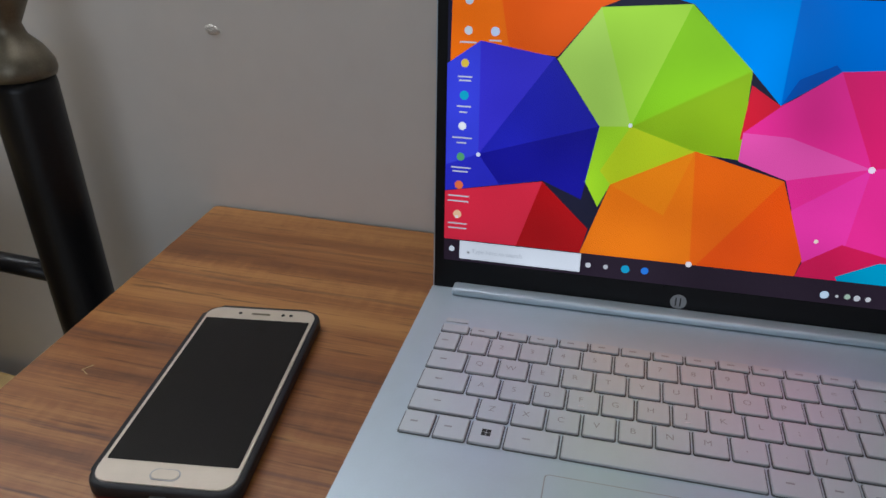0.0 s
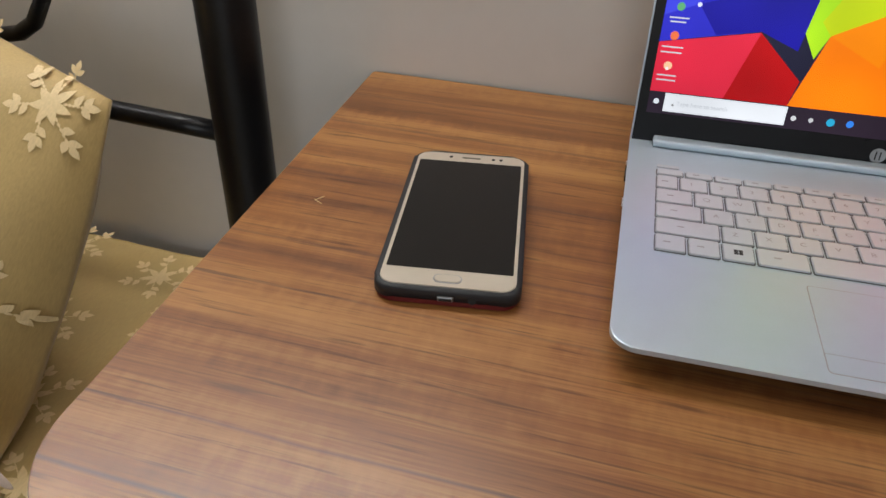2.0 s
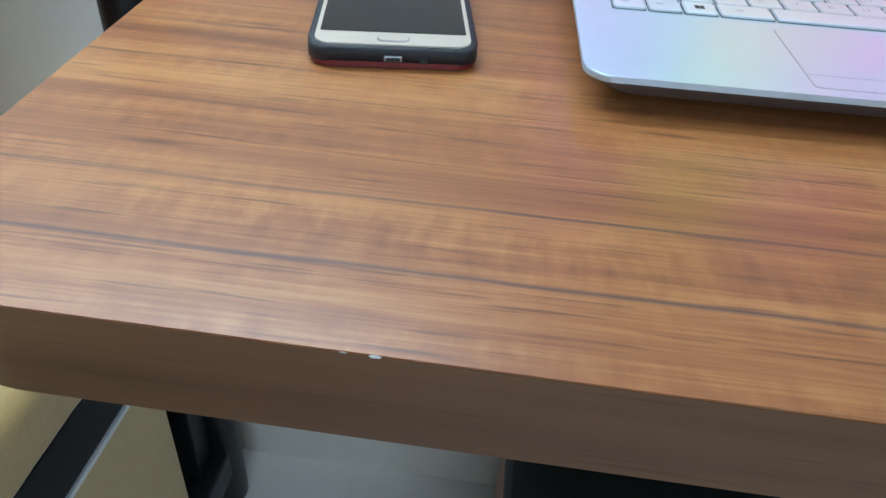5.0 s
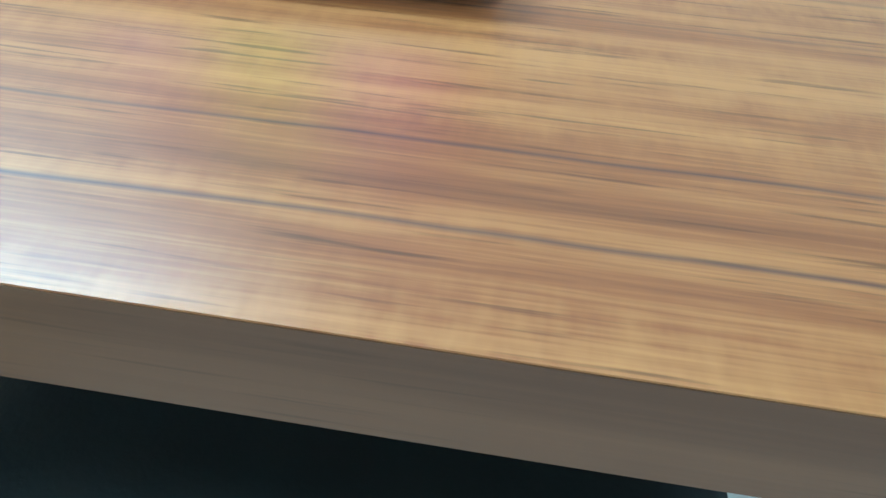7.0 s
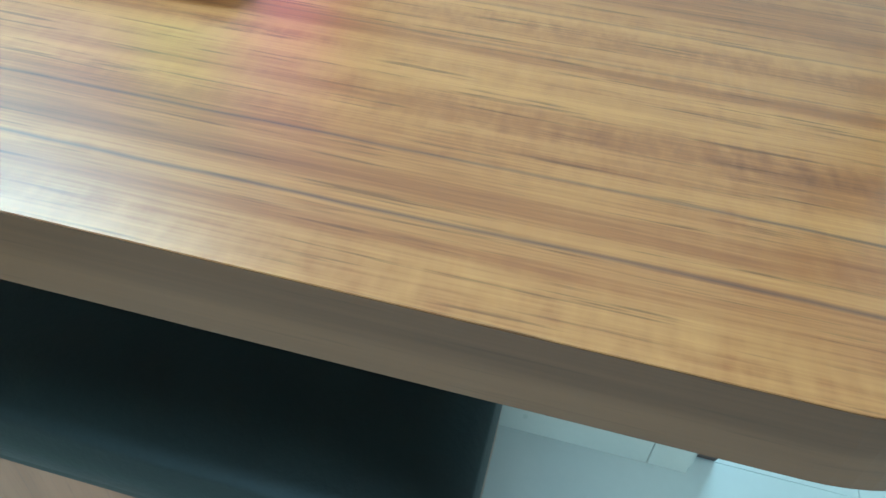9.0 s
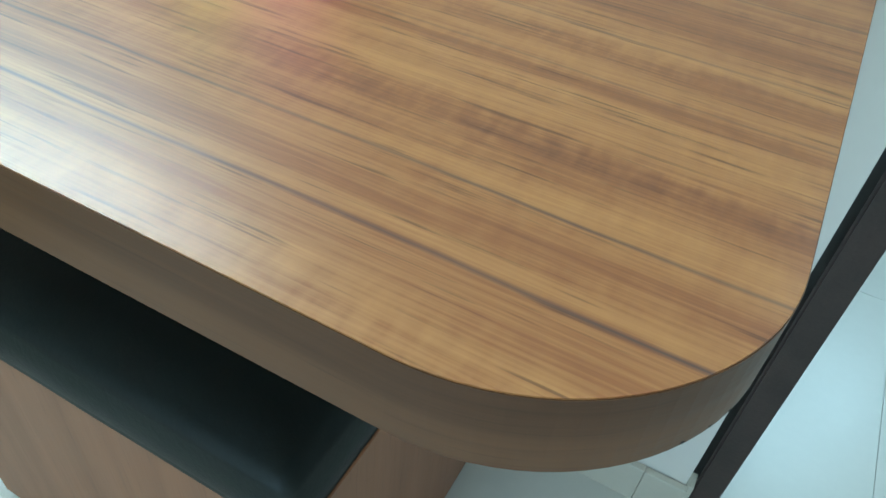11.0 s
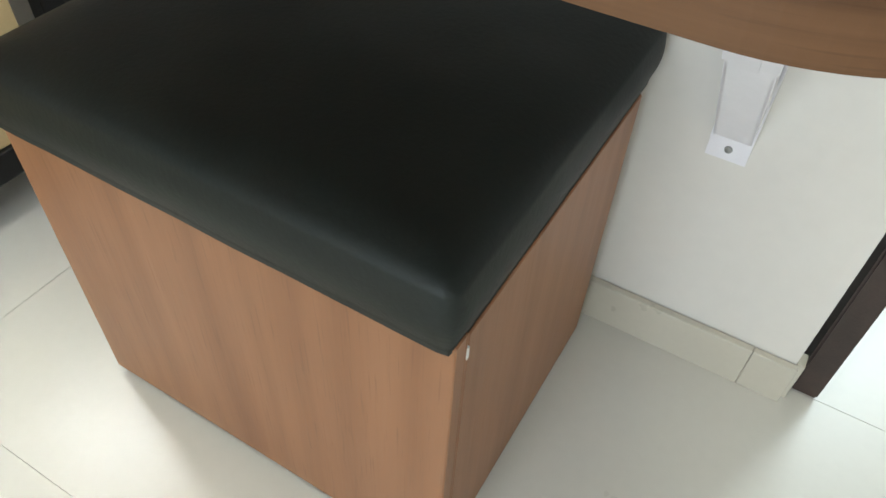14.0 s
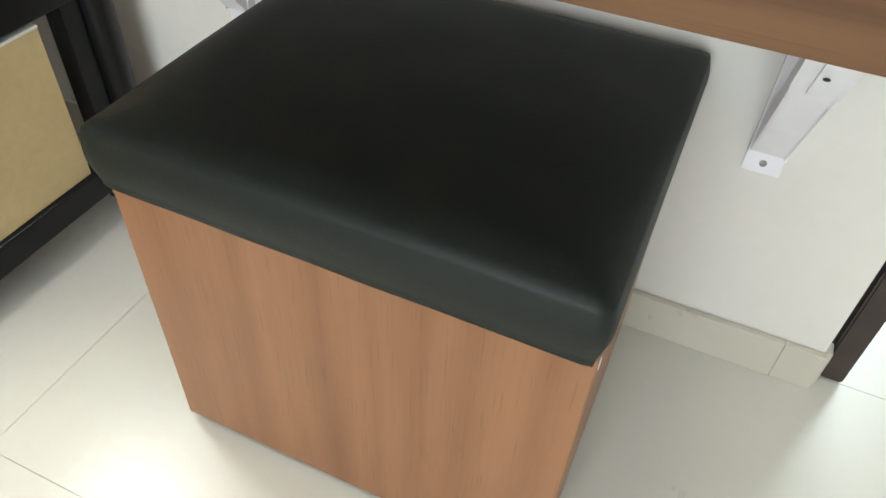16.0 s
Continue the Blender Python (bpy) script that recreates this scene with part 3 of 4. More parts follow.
pillow = thing("pillow", "plump olive-gold pillow with cream leaf print propped on the headboard", "pillow", PILLOW)
PW, PH, PT = 0.6, 0.37, 0.09


def pillow_point(u, v, side=1):
    """u along the width, v up its height, metres from the middle; a stuffed bag with creases."""
    a, b = max(-1, min(1, 2 * u / PW)), max(-1, min(1, 2 * v / PH))
    puff = ((1 - abs(a) ** 2.6) * (1 - abs(b) ** 2.6)) ** 0.55 if abs(a) < 1 and abs(b) < 1 else 0
    crease = 0.042 * noise.noise(Vector((u * 7.5, v * 7.5, 3.0 * side))) + 0.015 * noise.noise(Vector((u * 17 + v * 9, v * 9, side)))
    return Vector((u + 0.03 * (1 - b * b) * a * abs(a), v - 0.02 * (1 - b * b) * a * a, side * (0.002 + PT * puff + crease * puff)))


bm = bmesh.new()
n = 44
sides = {}
for s in (1, -1):
    g = [[bm.verts.new(pillow_point(PW * (i / n - 0.5), PH * (j / n - 0.5), s)) for j in range(n + 1)] for i in range(n + 1)]
    sides[s] = g
    for i in range(n):
        for j in range(n):
            q = (g[i][j], g[i + 1][j], g[i + 1][j + 1], g[i][j + 1])
            bm.faces.new(q if s > 0 else tuple(reversed(q)))
rim = [(i, 0) for i in range(n)] + [(n, j) for j in range(n)] + [(i, n) for i in range(n, 0, -1)] + [(0, j) for j in range(n, 0, -1)]
for k in range(len(rim)):
    (a, b), (c, d) = rim[k], rim[(k + 1) % len(rim)]
    bm.faces.new((sides[-1][a][b], sides[-1][c][d], sides[1][c][d], sides[1][a][b]))
part("pillowcase", bm, M_CLOTH, pillow, "", True)


def pillow_face(u, v):
    p = pillow_point(u, v)
    e = 0.004
    nrm = (pillow_point(u + e, v) - pillow_point(u - e, v)).cross(pillow_point(u, v + e) - pillow_point(u, v - e))
    return p, nrm.normalized() if nrm.length > 1e-9 else Vector((0, 0, 1))


leafy(pillow_face, pillow, [(0.272 - 0.076 * i - 0.038 * (j % 2), 0.17 - 0.056 * j, 0.7 * i + 1.9 * j) for i in range(8) for j in range(7)], 0.025, 0.0009)
bm = bmesh.new()
pts = [(0.052, 0.137, -0.006), (0.048, 0.09, 0.0), (0.045, 0.05, 0.006), (0.052, 0.03, 0.01), (0.078, 0.006, 0.008)]
over = [(-0.003, -0.006, 0.0), (-0.015, 0.0, 0.002), (-0.011, 0.0, 0.006), (-0.01, -0.008, 0.008), (-0.004, -0.006, 0.002)]
low = [bm.verts.new(Vector(p)) for p in pts]
top = [bm.verts.new(Vector(p) + Vector(o)) for p, o in zip(pts, over)]
for i in range(len(pts) - 1):
    bm.faces.new((low[i], low[i + 1], top[i + 1], top[i]))
flap = part("open_end", bm, M_LINING, pillow, "pale lining at the pillowcase's open end", True)
flap.matrix_local = FLAP
sol = flap.modifiers.new("thickness", "SOLIDIFY")
sol.thickness = 0.004
soft_edge = flap.modifiers.new("rounding", "SUBSURF")
soft_edge.levels = soft_edge.render_levels = 2


def fold_point(u, v):
    """Turned-back corner of the pillowcase: u to the right, v from the hem up."""
    right = 0.066 - 0.044 * v
    x = -0.13 + u * (right + 0.13)
    tall = 0.012 + 0.075 * max(0.0, 1 - abs(x - 0.02) / 0.075)
    if x > 0.022:
        tall = 0.012 + 0.073 * max(0.0, (0.066 - x) / 0.044)
    return Vector((x, -0.004 + v * tall, 0.014 + 0.012 * math.sin(math.pi * v) * (1 - u * 0.5)))


def fold_face(u, v):
    p, e = fold_point(u, v), 0.01
    return p, (fold_point(u + e, v) - p).cross(fold_point(u, v + e) - p).normalized()


bm = bmesh.new()
g = [[bm.verts.new(fold_point(i / 24, j / 12)) for j in range(13)] for i in range(25)]
for i in range(24):
    for j in range(12):
        bm.faces.new((g[i][j], g[i + 1][j], g[i + 1][j + 1], g[i][j + 1]))
fold = part("case_fold", bm, M_CLOTH, pillow, "turned-back corner of the pillowcase", True)
fold.matrix_local = FLAP
sol = fold.modifiers.new("thickness", "SOLIDIFY")
sol.thickness, sol.offset = 0.004, -1


def fold_print(x, y):
    tall = 0.012 + 0.073 * max(0.0, min(1.0, (0.066 - x) / 0.044, 1 - (0.02 - x) / 0.075))
    v = max(0.02, min(0.98, (y + 0.004) / tall))
    u = min(0.98, (x + 0.13) / (0.196 - 0.044 * v))
    return fold_face(u, v)


printed = leafy(fold_print, fold, ((0.012, 0.024, 0.4), (-0.06, 0.012, 1.2)), 0.026, 0.0012)

# ---- phone in its case ----
phone = thing("mobile_phone", "champagne-gold phone with a dark screen in a black rubber case", "mobile phone", PHONE)
pw, pl = PHONE_SIZE
hw, hl = pw / 2, pl / 2
part("case_shell", slab(rounded(-hw, hw, -hl, hl, (0.011,) * 4, 8), 0.0026, 0.0098, 0.0026, 3), M_RUBBER, phone, "black rubber case rim", True)
part("case_back", slab(rounded(-hw + 0.001, hw - 0.001, -hl - 0.0002, hl - 0.001, (0.011,) * 4, 8), 0.0004, 0.0032, 0.0004, 1), M_RED, phone, "dark red case back")
part("front_plate", slab(rounded(-hw + 0.0032, hw - 0.0032, -hl + 0.0034, hl - 0.0034, (0.0085,) * 4, 8), 0.009, 0.0106, 0.0005, 2), M_GOLD, phone)
part("display", slab(rounded(-hw + 0.0052, hw - 0.0052, -hl + 0.0185, hl - 0.0165, (0.0006,) * 4, 2), 0.0105, 0.0109), M_GLASS, phone, "black switched-off screen")
part("home_button", slab(rounded(-0.0072, 0.0072, -hl + 0.0072, -hl + 0.0135, (0.003,) * 4, 6), 0.0105, 0.0112, 0.0003, 2), M_GOLD, phone)
rim_bm = slab(rounded(-0.0079, 0.0079, -hl + 0.0065, -hl + 0.0142, (0.0036,) * 4, 6), 0.0104, 0.01085)
part("button_rim", rim_bm, M_LOGO, phone)
part("earpiece", slab(rounded(-0.0065, 0.0065, hl - 0.0105, hl - 0.0088, (0.0008,) * 4, 4), 0.0105, 0.0109), M_BRONZE, phone)
for x in (-0.0145, 0.0155, 0.021):
    part("sensor", lathe(((0.0013, 0.0105), (0.0012, 0.011)), 12, Matrix.Translation((x, hl - 0.0095, 0))), M_HOLE, phone)
part("charging_port", box(-0.0045, 0.0045, -hl - 0.0012, -hl + 0.002, 0.0036, 0.0066, 0.0006), M_STEEL, phone)
part("port_opening", box(-0.0034, 0.0034, -hl - 0.0016, -hl + 0.001, 0.0043, 0.0059), M_HOLE, phone)
part("headphone_jack", lathe(((0.0024, 0.0), (0.0021, 0.001)), 14, Matrix.Translation((0.0145, -hl + 0.0004, 0.005)) @ pose(0, 0, 0, 90)), M_HOLE, phone)

# ---- laptop ----
laptop = thing("laptop", "open silver laptop with umbrellas on its lit screen", "laptop", LAPTOP)
LW, LD, LT = LAP_SIZE
foot = 0.0035
bm = slab(rounded(0.0004, LW - 0.0004, 0.0004, LD, (0.014, 0.014, 0.006, 0.006), 8), foot, LT - 0.003)
for v in bm.verts:
    if v.co.z < foot + 0.001:
        v.co.x += 0.013 * (1 - 2 * v.co.x / LW)
        v.co.y += 0.016 * (1 - v.co.y / LD)
base = part("base", bm, M_BASE, laptop, "brushed metal underside")
bm = slab(rounded(0.018, LW - 0.018, 0.022, LD - 0.004, (0.012,) * 4, 6), foot - 0.0012, foot - 0.0001)
part("bottom_cover", bm, M_WELL, laptop)
deck = part("palm_deck", slab(rounded(0, LW, 0, LD, (0.014, 0.014, 0.006, 0.006), 8), LT - 0.0029, LT, 0.0008, 2), M_SILVER, laptop)
for x, y in ((0.035, 0.034), (LW - 0.035, 0.034), (0.03, LD - 0.02), (LW - 0.03, LD - 0.02)):
    part("rubber_foot", lathe(((0.006, 0.0002), (0.0055, foot - 0.0013)), 12, Matrix.Translation((x, y, 0))), M_RUBBER, laptop)
part("port_slot", box(-0.0004, 0.002, LD - 0.055, LD - 0.04, 0.008, 0.0125), M_HOLE, laptop)
for y in (LD - 0.03, LD - 0.085, LD - 0.09):
    part("status_light", box(-0.0004, 0.001, y - 0.0012, y + 0.0012, 0.009, 0.0112), M_BRACKET, laptop)
# keyboard
KX0, KY0, KP, KR = KEYBOARD
part("keyboard_well", slab(rounded(KX0 - 0.0005, KX0 + 15.0 * KP - 0.001, KY0 - 0.0005, KY0 + 5.55 * KR, (0.002,) * 4, 3), LT - 0.0004, LT + 0.00012), M_SILVER, laptop)


def text_mesh(words, size):
    cu = bpy.data.curves.new("legend", "FONT")
    cu.body, cu.size, cu.align_x, cu.align_y = words, size, "CENTER", "CENTER"
    ob = bpy.data.objects.new("legend", cu)
    scene.collection.objects.link(ob)
    me = bpy.data.meshes.new_from_object(ob.evaluated_get(bpy.context.evaluated_depsgraph_get()))
    bpy.data.objects.remove(ob)
    bpy.data.curves.remove(cu)
    return me


KEY_MESH = {}


def key(x, y, w, h, legend=""):
    """One keycap: dark plate as the gap's shade round it, bevelled plate, grey legend. x, y: its front-left corner."""
    tag = (round(w, 4), round(h, 4))
    if tag not in KEY_MESH:
        bm = slab(rounded(0.0011, w - 0.0011, 0.0011, h - 0.0011, (0.0011,) * 4, 3), LT + 0.0003, LT + 0.0017, 0.0004, 1)
        shade = slab(rounded(0.0004, w - 0.0004, 0.0003, h - 0.0006, (0.0014,) * 4, 3), LT + 0.0001, LT + 0.0004)
        a, b = bpy.data.meshes.new("key"), bpy.data.meshes.new("key_gap_shade")
        bm.to_mesh(a), shade.to_mesh(b)
        bm.free(), shade.free()
        a.materials.append(M_KEY), b.materials.append(M_WELL)
        KEY_MESH[tag] = (a, b)
    cap = new("key", KEY_MESH[tag][0])
    cap.parent, cap.location = laptop, (x, y, 0)
    gap = new("key_gap_shade", KEY_MESH[tag][1])
    gap.parent = cap
    if legend == "window":
        bm = bmesh.new()
        for i in (0, 1):
            for j in (0, 1):
                add_box(bm, i * 0.0026 - 0.0025, i * 0.0026 - 0.0002, j * 0.0026 - 0.0025, j * 0.0026 - 0.0002, 0, 0.0001)
        lg = part("legend", bm, M_HOLE, cap)
        lg.location = (w / 2, h / 2, LT + 0.00175)
    elif legend == "bar":
        lg = part("legend", box(-0.002, 0.002, -0.0005, 0.0005, 0, 0.0001), M_LEGEND, cap)
        lg.location = (w * 0.4, h / 2, LT + 0.00175)
    elif legend:
        if legend not in KEY_MESH:
            KEY_MESH[legend] = text_mesh(legend, 0.0058)
            KEY_MESH[legend].materials.append(M_LEGEND)
        lg = new("legend", KEY_MESH[legend])
        lg.parent, lg.location = cap, (w * 0.42, h * 0.5, LT + 0.0018)
    return cap


rows = (
    (0, [(1, "bar"), (1, "bar"), (1, "window"), (1.55, "bar"), (5.35, ""), (1.3, "bar"), (0.95, "bar"), (0.95, "bar"), (0.95, "bar"), (0.95, "bar")]),
    (1, [(2.05, "bar"), *[(1, c) for c in "ZXCVBNM,./"], (2.95, "bar")]),
    (2, [(1.53, "bar"), *[(1, c) for c in "ASDFGHJKL;'"], (2.47, "bar")]),
    (3, [(1.27, "bar"), *[(1, c) for c in "QWERTYUIOP[]"], (1.73, "bar")]),
    (4, [(0.8, "bar"), *[(1, c) for c in "1234567890-="], (2.2, "bar")]),
)
for r, caps in rows:
    x = KX0
    for w, legend in caps:
        key(x, KY0 + r * KR, w * KP, KR, legend)
        x += w * KP
for i in range(15):
    key(KX0 + i * KP * 0.998, KY0 + 5 * KR, KP * 0.998, KR * 0.52, "bar" if 0 < i < 13 else "")
for k in (4, 7):
    part("homing_bar", box(-0.0016, 0.0016, -0.0003, 0.0003, 0, 0.0003), M_BRACKET, laptop).location = (KX0 + (1.53 + k - 0.55) * KP, KY0 + 2 * KR + 0.004, LT + 0.0018)
part("power_button", slab(rounded(KX0 + 0.001, KX0 + 0.0155, KY0 + 5.68 * KR, KY0 + 5.68 * KR + 0.004, (0.0006,) * 4, 2), LT, LT + 0.0006), M_KEY, laptop)
tx0, tx1, ty0, ty1 = PAD
part("touchpad_gap", slab(rounded(tx0 - 0.0006, tx1 + 0.0006, ty0 - 0.0006, ty1 + 0.0006, (0.0025,) * 4, 4), LT - 0.0006, LT + 0.00012), M_LEGEND, laptop)
part("touchpad", slab(rounded(tx0, tx1, ty0 + 0.0136, ty1, (0.0003, 0.0003, 0.002, 0.002), 4), LT - 0.0004, LT + 0.0003), M_SILVER, laptop)
part("touchpad_button", slab(rounded(tx0, (tx0 + tx1) / 2, ty0, ty0 + 0.0131, (0.002, 0.0003, 0.0003, 0.0003), 4), LT - 0.0004, LT + 0.00025), M_SILVER, laptop)
part("touchpad_button", slab(rounded((tx0 + tx1) / 2 + 0.0004, tx1, ty0, ty0 + 0.0131, (0.0003, 0.002, 0.0003, 0.0003), 4), LT - 0.0004, LT + 0.00025), M_SILVER, laptop)
# hinge and lid
HY = LD - 0.016
bm = box(0.016, LW - 0.016, HY, HY + 0.011, LT + 0.0002, LT + 0.0056, 0.0018, 3)
part("hinge_cover", bm, M_SILVER, laptop, "", True)
lid_at = Matrix.Translation((0, HY + 0.0115, LT + 0.001)) @ pose(0, 0, 0, 90 - LID_LEAN)
LH = LID_H
# in the lid's own plane x runs right, y up, z towards the eye
lid = part("lid", slab(rounded(0, LW, -0.004, LH, (0.003, 0.003, 0.008, 0.008), 5), -0.0045, -0.0012), M_SILVER, laptop)
lid.matrix_local = lid_at
bezel = part("bezel", slab(rounded(0.0012, LW - 0.0012, -0.0035, LH - 0.0012, (0.002, 0.002, 0.007, 0.007), 5), -0.0011, 0.0006, 0.0004, 1), M_BEZEL, laptop, "black screen surround")
bezel.matrix_local = lid_at
logo_bm = lathe(((0.0052, 0.0), (0.005, 0.0002)), 24)
logo = part("logo_disc", logo_bm, M_LOGO, laptop, "grey round maker's mark")
logo.matrix_local = lid_at @ Matrix.Translation((LOGO[0], LOGO[1], 0.0007))
mark = bmesh.new()
for s in (-0.0016, 0.0012):
    add_box(mark, s - 0.0004, s + 0.0004, -0.003, 0.003, 0, 0.0002)
part("logo_stroke", mark, M_BEZEL, logo).location = (0, 0, 0.0003)
# lit picture: SW x SH, its lower-left corner at SO
SO, (SW, SH) = SCREEN_AT, SCREEN_SIZE
panel = part("screen", flat(rounded(0, SW, 0, SH, (0,) * 4)), glow("screen_dark", (0.012, 0.012, 0.03)), laptop, "lit display with a colourful umbrella picture")
panel.matrix_local = lid_at @ Matrix.Translation((SO[0], SO[1], 0.0008))
LEVEL = [0.00005]


def patch_on(name, pts, colour, strength=SCREEN_GLOW):
    """One flat field of the picture; corners in units of the picture's size."""
    ob = part(name, flat([(min(SW, max(0, x * PICTURE[0])), min(SH, max(0, y * PICTURE[1]))) for x, y in pts]), glow(name, colour, strength), panel)
    LEVEL[0] += 0.000008
    ob.location = (0, 0, LEVEL[0])
    return ob


def dot_on(name, x, y, r, colour):
    """A small round sign on the picture."""
    return patch_on(name, [(x + r * math.cos(0.628 * k), y + r * math.sin(0.628 * k)) for k in range(10)], colour)


patch_on("orange_field", [(0.006, 0.402), (0.008, 0.528), (0.337, 0.539), (0.326, 0.529), (0.281, 0.511), (0.21, 0.424), (0.119, 0.428), (0.065, 0.443)], (0.875, 0.152, 0.0))
patch_on("orange_field", [(0.098, 0.531), (0.337, 0.539), (0.326, 0.529), (0.281, 0.511), (0.21, 0.424), (0.119, 0.43)], (0.796, 0.098, 0.0))
patch_on("blue_field", [(0.381, 0.542), (0.806, 0.556), (0.831, 0.426), (0.767, 0.428), (0.694, 0.422), (0.607, 0.36), (0.55, 0.416), (0.438, 0.521)], (0.0, 0.15, 0.62))
patch_on("blue_field", [(0.381, 0.542), (0.607, 0.549), (0.607, 0.36), (0.55, 0.416), (0.438, 0.521)], (0.0, 0.26, 0.85))
patch_on("blue_field", [(0.607, 0.36), (0.629, 0.406), (0.683, 0.433), (0.694, 0.422)], (0.0, 0.08, 0.42))
patch_on("violet_field", [(0.0, 0.401), (0.064, 0.445), (0.205, 0.422), (0.298, 0.302), (0.278, 0.227), (0.276, 0.158), (0.198, 0.189), (-0.0, 0.151)], (0.024, 0.024, 0.464))
patch_on("violet_field", [(0.0, 0.401), (0.064, 0.445), (0.067, 0.231), (0.001, 0.205)], (0.044, 0.054, 0.654))
patch_on("violet_field", [(0.064, 0.445), (0.205, 0.422), (0.067, 0.231)], (0.04, 0.03, 0.555))
patch_on("violet_field", [(0.205, 0.422), (0.298, 0.302), (0.067, 0.231)], (0.016, 0.016, 0.396))
patch_on("violet_field", [(0.298, 0.302), (0.276, 0.158), (0.198, 0.189), (0.111, 0.174), (0.067, 0.231)], (0.009, 0.007, 0.269))
patch_on("green_field", [(0.21, 0.419), (0.281, 0.511), (0.436, 0.521), (0.551, 0.416), (0.554, 0.259), (0.477, 0.266), (0.329, 0.193), (0.309, 0.146), (0.281, 0.194), (0.298, 0.302)], (0.382, 0.702, 0.012))
patch_on("green_field", [(0.21, 0.419), (0.281, 0.511), (0.355, 0.306), (0.298, 0.302)], (0.436, 0.706, 0.096))
patch_on("green_field", [(0.281, 0.511), (0.436, 0.521), (0.355, 0.306)], (0.394, 0.714, 0.044))
patch_on("green_field", [(0.436, 0.521), (0.551, 0.416), (0.355, 0.306)], (0.271, 0.611, 0.006))
patch_on("green_field", [(0.551, 0.416), (0.554, 0.259), (0.476, 0.268), (0.355, 0.306)], (0.265, 0.455, 0.003))
patch_on("green_field", [(0.355, 0.306), (0.476, 0.268), (0.329, 0.193), (0.307, 0.218)], (0.491, 0.611, 0.006))
patch_on("red_field", [(0.554, 0.392), (0.607, 0.36), (0.623, 0.37), (0.549, 0.295)], (0.608, 0.008, 0.028))
patch_on("pink_field", [(0.553, 0.309), (0.607, 0.358), (0.694, 0.422), (0.767, 0.428), (0.831, 0.426), (0.914, -0.007), (0.759, 0.055), (0.697, 0.076), (0.64, 0.229), (0.553, 0.257)], (0.784, 0.024, 0.264))
patch_on("pink_field", [(0.694, 0.422), (0.767, 0.428), (0.831, 0.426), (0.861, 0.273), (0.776, 0.261)], (0.702, 0.012, 0.142))
patch_on("pink_field", [(0.553, 0.309), (0.633, 0.306), (0.776, 0.261), (0.64, 0.229), (0.553, 0.257)], (0.78, 0.08, 0.38))
patch_on("pink_field", [(0.776, 0.261), (0.759, 0.055), (0.697, 0.076), (0.658, 0.173)], (0.806, 0.036, 0.346))
patch_on("crimson_field", [(0.697, 0.076), (0.758, 0.118), (0.896, 0.089), (0.914, -0.007), (0.686, 0.033)], (0.608, 0.008, 0.078))
patch_on("red_field", [(-0.008, 0.15), (0.198, 0.187), (0.295, 0.099), (0.281, 0.04), (-0.012, 0.036)], (0.67, 0.02, 0.05))
patch_on("red_field", [(0.198, 0.187), (0.295, 0.099), (0.281, 0.04), (0.15, 0.039)], (0.395, 0.003, 0.005))
patch_on("orange_field", [(0.281, 0.04), (0.329, 0.193), (0.476, 0.269), (0.638, 0.227), (0.696, 0.082), (0.686, 0.033)], (0.898, 0.131, 0.0))
patch_on("orange_field", [(0.281, 0.04), (0.329, 0.193), (0.476, 0.269), (0.499, 0.034)], (0.945, 0.191, 0.0))
patch_on("orange_field", [(0.329, 0.193), (0.476, 0.269), (0.435, 0.141)], (0.948, 0.232, 0.0))
patch_on("orange_field", [(0.638, 0.227), (0.696, 0.082), (0.686, 0.033), (0.499, 0.034)], (0.858, 0.084, 0.0))
patch_on("teal_field", [(0.759, 0.055), (0.828, 0.09), (0.896, 0.089), (0.91, 0.014), (0.773, 0.034)], (0.0, 0.3, 0.5))
patch_on("taskbar", [(0, 0), (1, 0), (1, 0.0475), (0, 0.0475)], (0.02, 0.012, 0.022))
patch_on("search_box", [(0.034, 0.006), (0.287, 0.006), (0.287, 0.0455), (0.034, 0.0455)], (0.75, 0.78, 0.82))
dot_on("taskbar_icon", 0.0170, 0.0260, 0.0060, (0.7, 0.75, 0.8))
dot_on("taskbar_icon", 0.3030, 0.0230, 0.0055, (0.6, 0.6, 0.62))
dot_on("taskbar_icon", 0.3380, 0.0230, 0.0050, (0.45, 0.45, 0.47))
dot_on("taskbar_icon", 0.3770, 0.0230, 0.0085, (0.02, 0.3, 0.5))
dot_on("taskbar_icon", 0.4150, 0.0240, 0.0075, (0.03, 0.18, 0.65))
dot_on("taskbar_icon", 0.4960, 0.0480, 0.0060, (0.9, 0.8, 0.8))
dot_on("taskbar_icon", 0.7490, 0.0170, 0.0080, (0.6, 0.75, 0.9))
dot_on("taskbar_icon", 0.7710, 0.0170, 0.0030, (0.6, 0.6, 0.6))
dot_on("taskbar_icon", 0.7890, 0.0180, 0.0055, (0.4, 0.5, 0.4))
dot_on("taskbar_icon", 0.8060, 0.0170, 0.0060, (0.55, 0.55, 0.57))
dot_on("taskbar_icon", 0.8250, 0.0170, 0.0050, (0.6, 0.6, 0.6))
dot_on("taskbar_icon", 0.0530, 0.0210, 0.0030, (0.3, 0.3, 0.3))
dot_on("desktop_icon", 0.0400, 0.5150, 0.0080, (0.5, 0.6, 0.7))
dot_on("desktop_icon", 0.0400, 0.4620, 0.0080, (0.6, 0.65, 0.7))
dot_on("desktop_icon", 0.0910, 0.4620, 0.0085, (0.55, 0.65, 0.85))
dot_on("desktop_icon", 0.0350, 0.4030, 0.0080, (0.75, 0.5, 0.05))
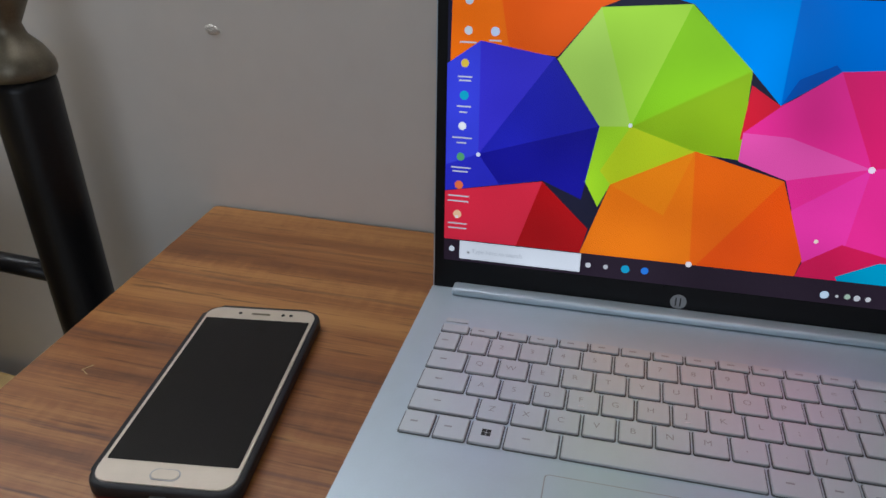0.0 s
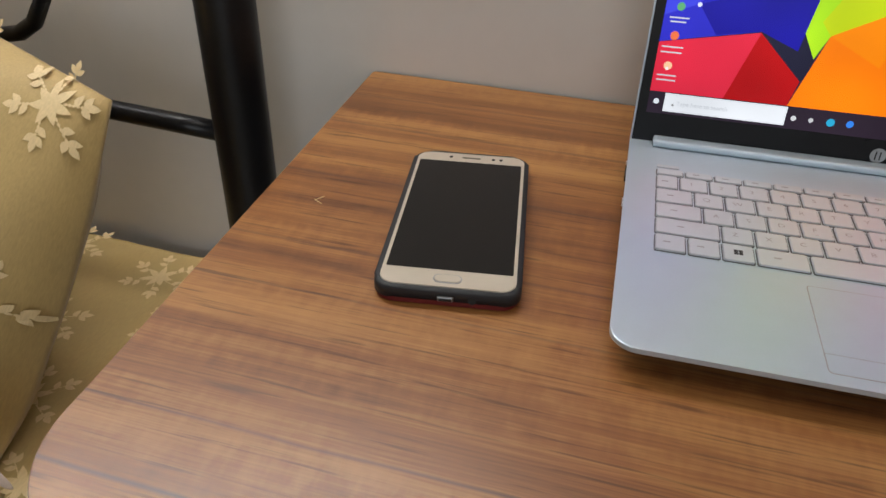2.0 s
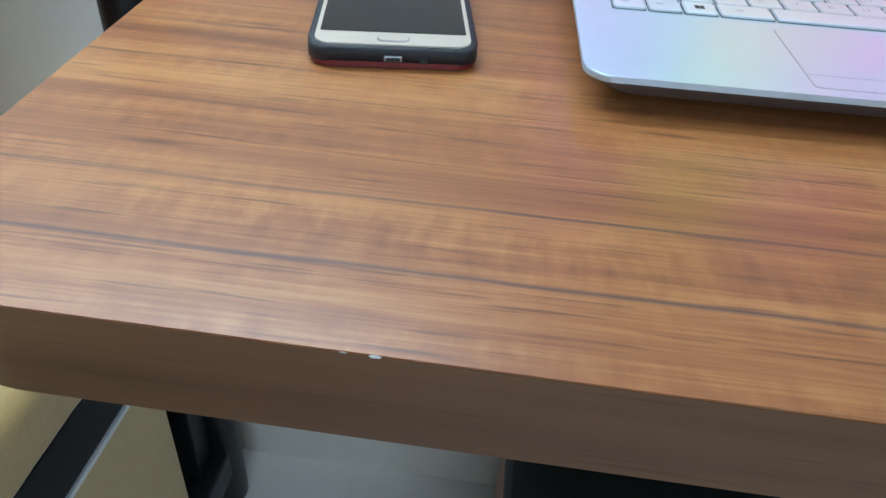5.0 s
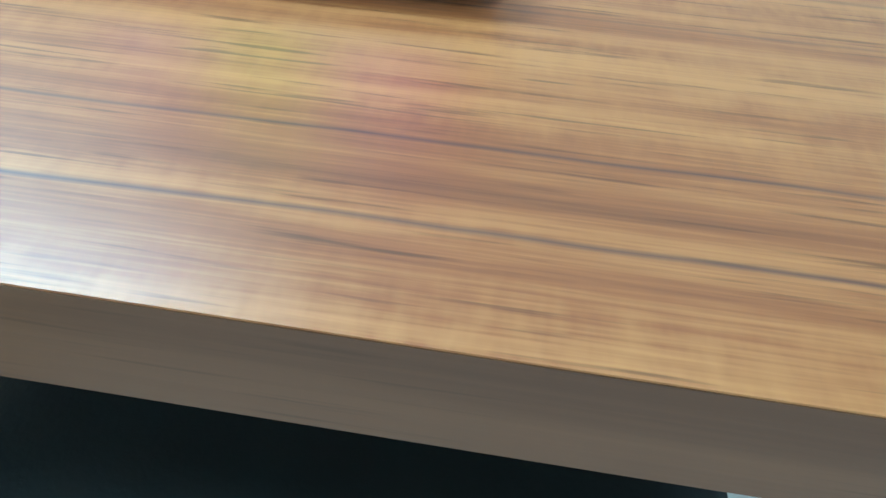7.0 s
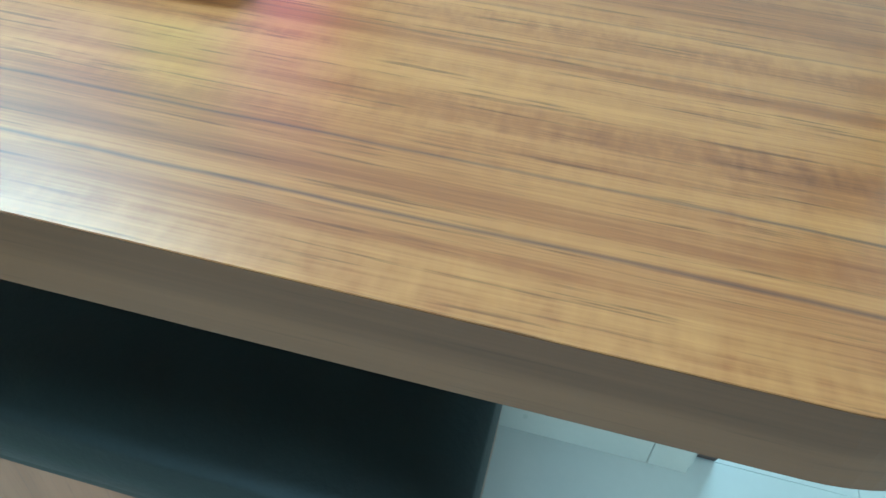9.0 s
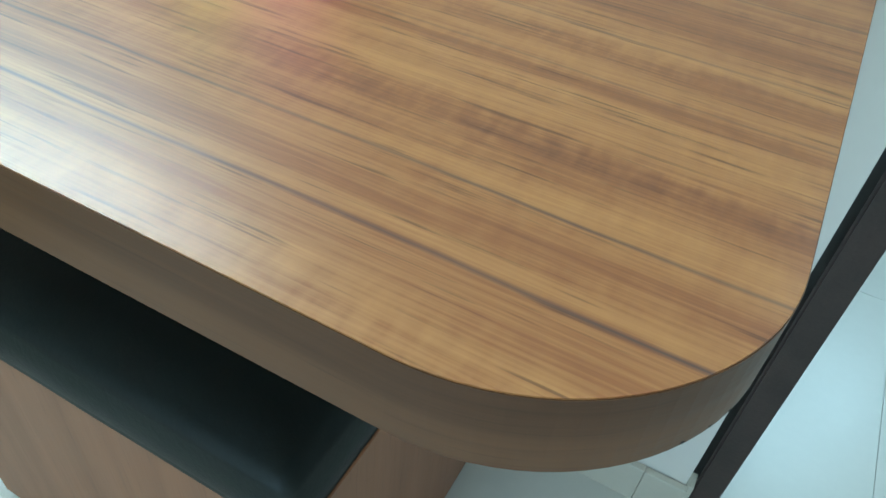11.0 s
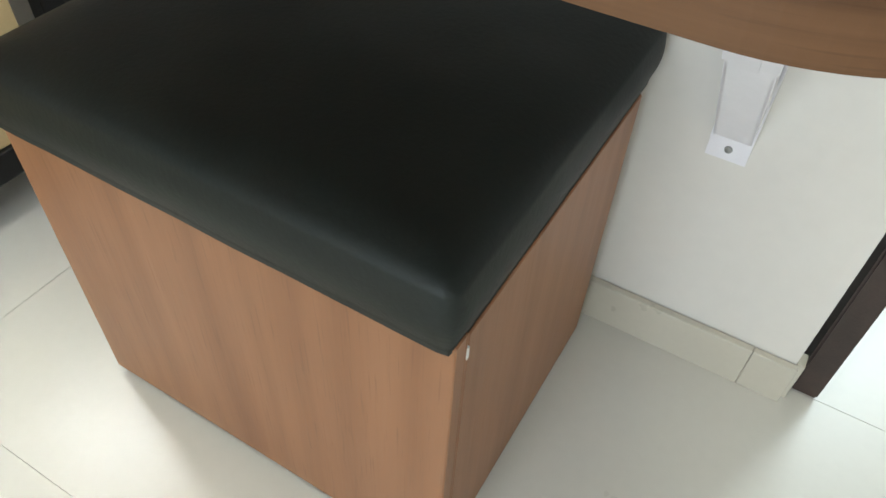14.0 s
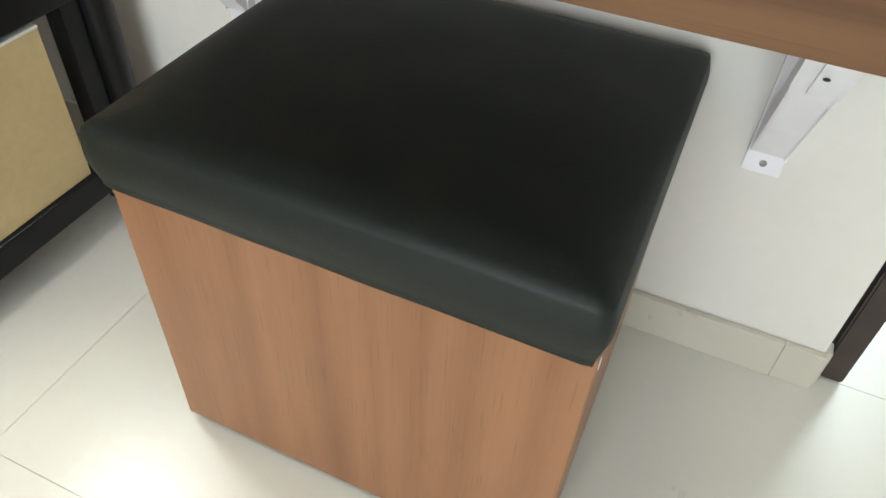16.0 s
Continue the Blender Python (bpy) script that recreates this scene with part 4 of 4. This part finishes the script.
dot_on("desktop_icon", 0.0350, 0.3430, 0.0090, (0.02, 0.35, 0.5))
dot_on("desktop_icon", 0.0330, 0.2840, 0.0080, (0.85, 0.85, 0.85))
dot_on("desktop_icon", 0.0310, 0.2230, 0.0085, (0.1, 0.35, 0.15))
dot_on("desktop_icon", 0.0290, 0.1650, 0.0090, (0.75, 0.15, 0.05))
dot_on("desktop_icon", 0.0270, 0.1030, 0.0090, (0.85, 0.5, 0.3))
dot_on("desktop_icon", 0.0260, 0.0970, 0.0030, (0.9, 0.9, 0.9))
dot_on("desktop_icon", 0.3540, 0.3080, 0.0040, (0.8, 0.85, 0.9))
dot_on("desktop_icon", 0.0670, 0.2300, 0.0045, (0.7, 0.72, 0.9))
dot_on("desktop_icon", 0.7760, 0.2600, 0.0060, (0.85, 0.7, 0.8))
dot_on("desktop_icon", 0.7130, 0.1200, 0.0040, (0.9, 0.75, 0.6))
patch_on("icon_caption", [(0.0240, 0.4396), (0.0560, 0.4396), (0.0560, 0.4424), (0.0240, 0.4424)], (0.55, 0.55, 0.6))
patch_on("icon_caption", [(0.0800, 0.4446), (0.1040, 0.4446), (0.1040, 0.4474), (0.0800, 0.4474)], (0.55, 0.55, 0.6))
patch_on("icon_caption", [(0.0220, 0.3766), (0.0500, 0.3766), (0.0500, 0.3794), (0.0220, 0.3794)], (0.55, 0.55, 0.6))
patch_on("icon_caption", [(0.0240, 0.3696), (0.0480, 0.3696), (0.0480, 0.3724), (0.0240, 0.3724)], (0.55, 0.55, 0.6))
patch_on("icon_caption", [(0.0210, 0.3206), (0.0490, 0.3206), (0.0490, 0.3234), (0.0210, 0.3234)], (0.55, 0.55, 0.6))
patch_on("icon_caption", [(0.0260, 0.3096), (0.0420, 0.3096), (0.0420, 0.3124), (0.0260, 0.3124)], (0.55, 0.55, 0.6))
patch_on("icon_caption", [(0.0130, 0.2596), (0.0530, 0.2596), (0.0530, 0.2624), (0.0130, 0.2624)], (0.55, 0.55, 0.6))
patch_on("icon_caption", [(0.0220, 0.2496), (0.0420, 0.2496), (0.0420, 0.2524), (0.0220, 0.2524)], (0.55, 0.55, 0.6))
patch_on("icon_caption", [(0.0120, 0.1996), (0.0520, 0.1996), (0.0520, 0.2024), (0.0120, 0.2024)], (0.55, 0.55, 0.6))
patch_on("icon_caption", [(0.0150, 0.1916), (0.0470, 0.1916), (0.0470, 0.1944), (0.0150, 0.1944)], (0.55, 0.55, 0.6))
patch_on("icon_caption", [(0.0070, 0.1406), (0.0510, 0.1406), (0.0510, 0.1434), (0.0070, 0.1434)], (0.55, 0.55, 0.6))
patch_on("icon_caption", [(0.0060, 0.1296), (0.0500, 0.1296), (0.0500, 0.1324), (0.0060, 0.1324)], (0.55, 0.55, 0.6))
patch_on("icon_caption", [(0.0080, 0.0816), (0.0480, 0.0816), (0.0480, 0.0844), (0.0080, 0.0844)], (0.55, 0.55, 0.6))
patch_on("icon_caption", [(0.0080, 0.0716), (0.0480, 0.0716), (0.0480, 0.0744), (0.0080, 0.0744)], (0.55, 0.55, 0.6))
prompt = part("search_prompt", bmesh.new(), glow("search_prompt", (0.25, 0.26, 0.28)), panel)
prompt.data = text_mesh("Type here to search", 0.0042)
prompt.data.materials.append(glow("search_words", (0.4, 0.42, 0.45)))
prompt.location = (0.1140 * PICTURE[0], 0.0250 * PICTURE[1], LEVEL[0] + 0.0001)

# ---- floor tiles, one by one ----
tile_me = bpy.data.meshes.new("tile")
bm = slab(rounded(0.0003, 0.5997, 0.0003, 0.5997, (0.001,) * 4, 1), -0.0039, 0.0, 0.0003, 1)
bm.to_mesh(tile_me)
bm.free()
tile_me.materials.append(M_TILE)
for i in range(9):
    for j in range(10):
        tile = new("tile", tile_me)
        tile.parent, tile.location = floor, (-2.43 + TILE_X + 0.6 * i, -3.13 + TILE_Y + 0.6 * j, 0)
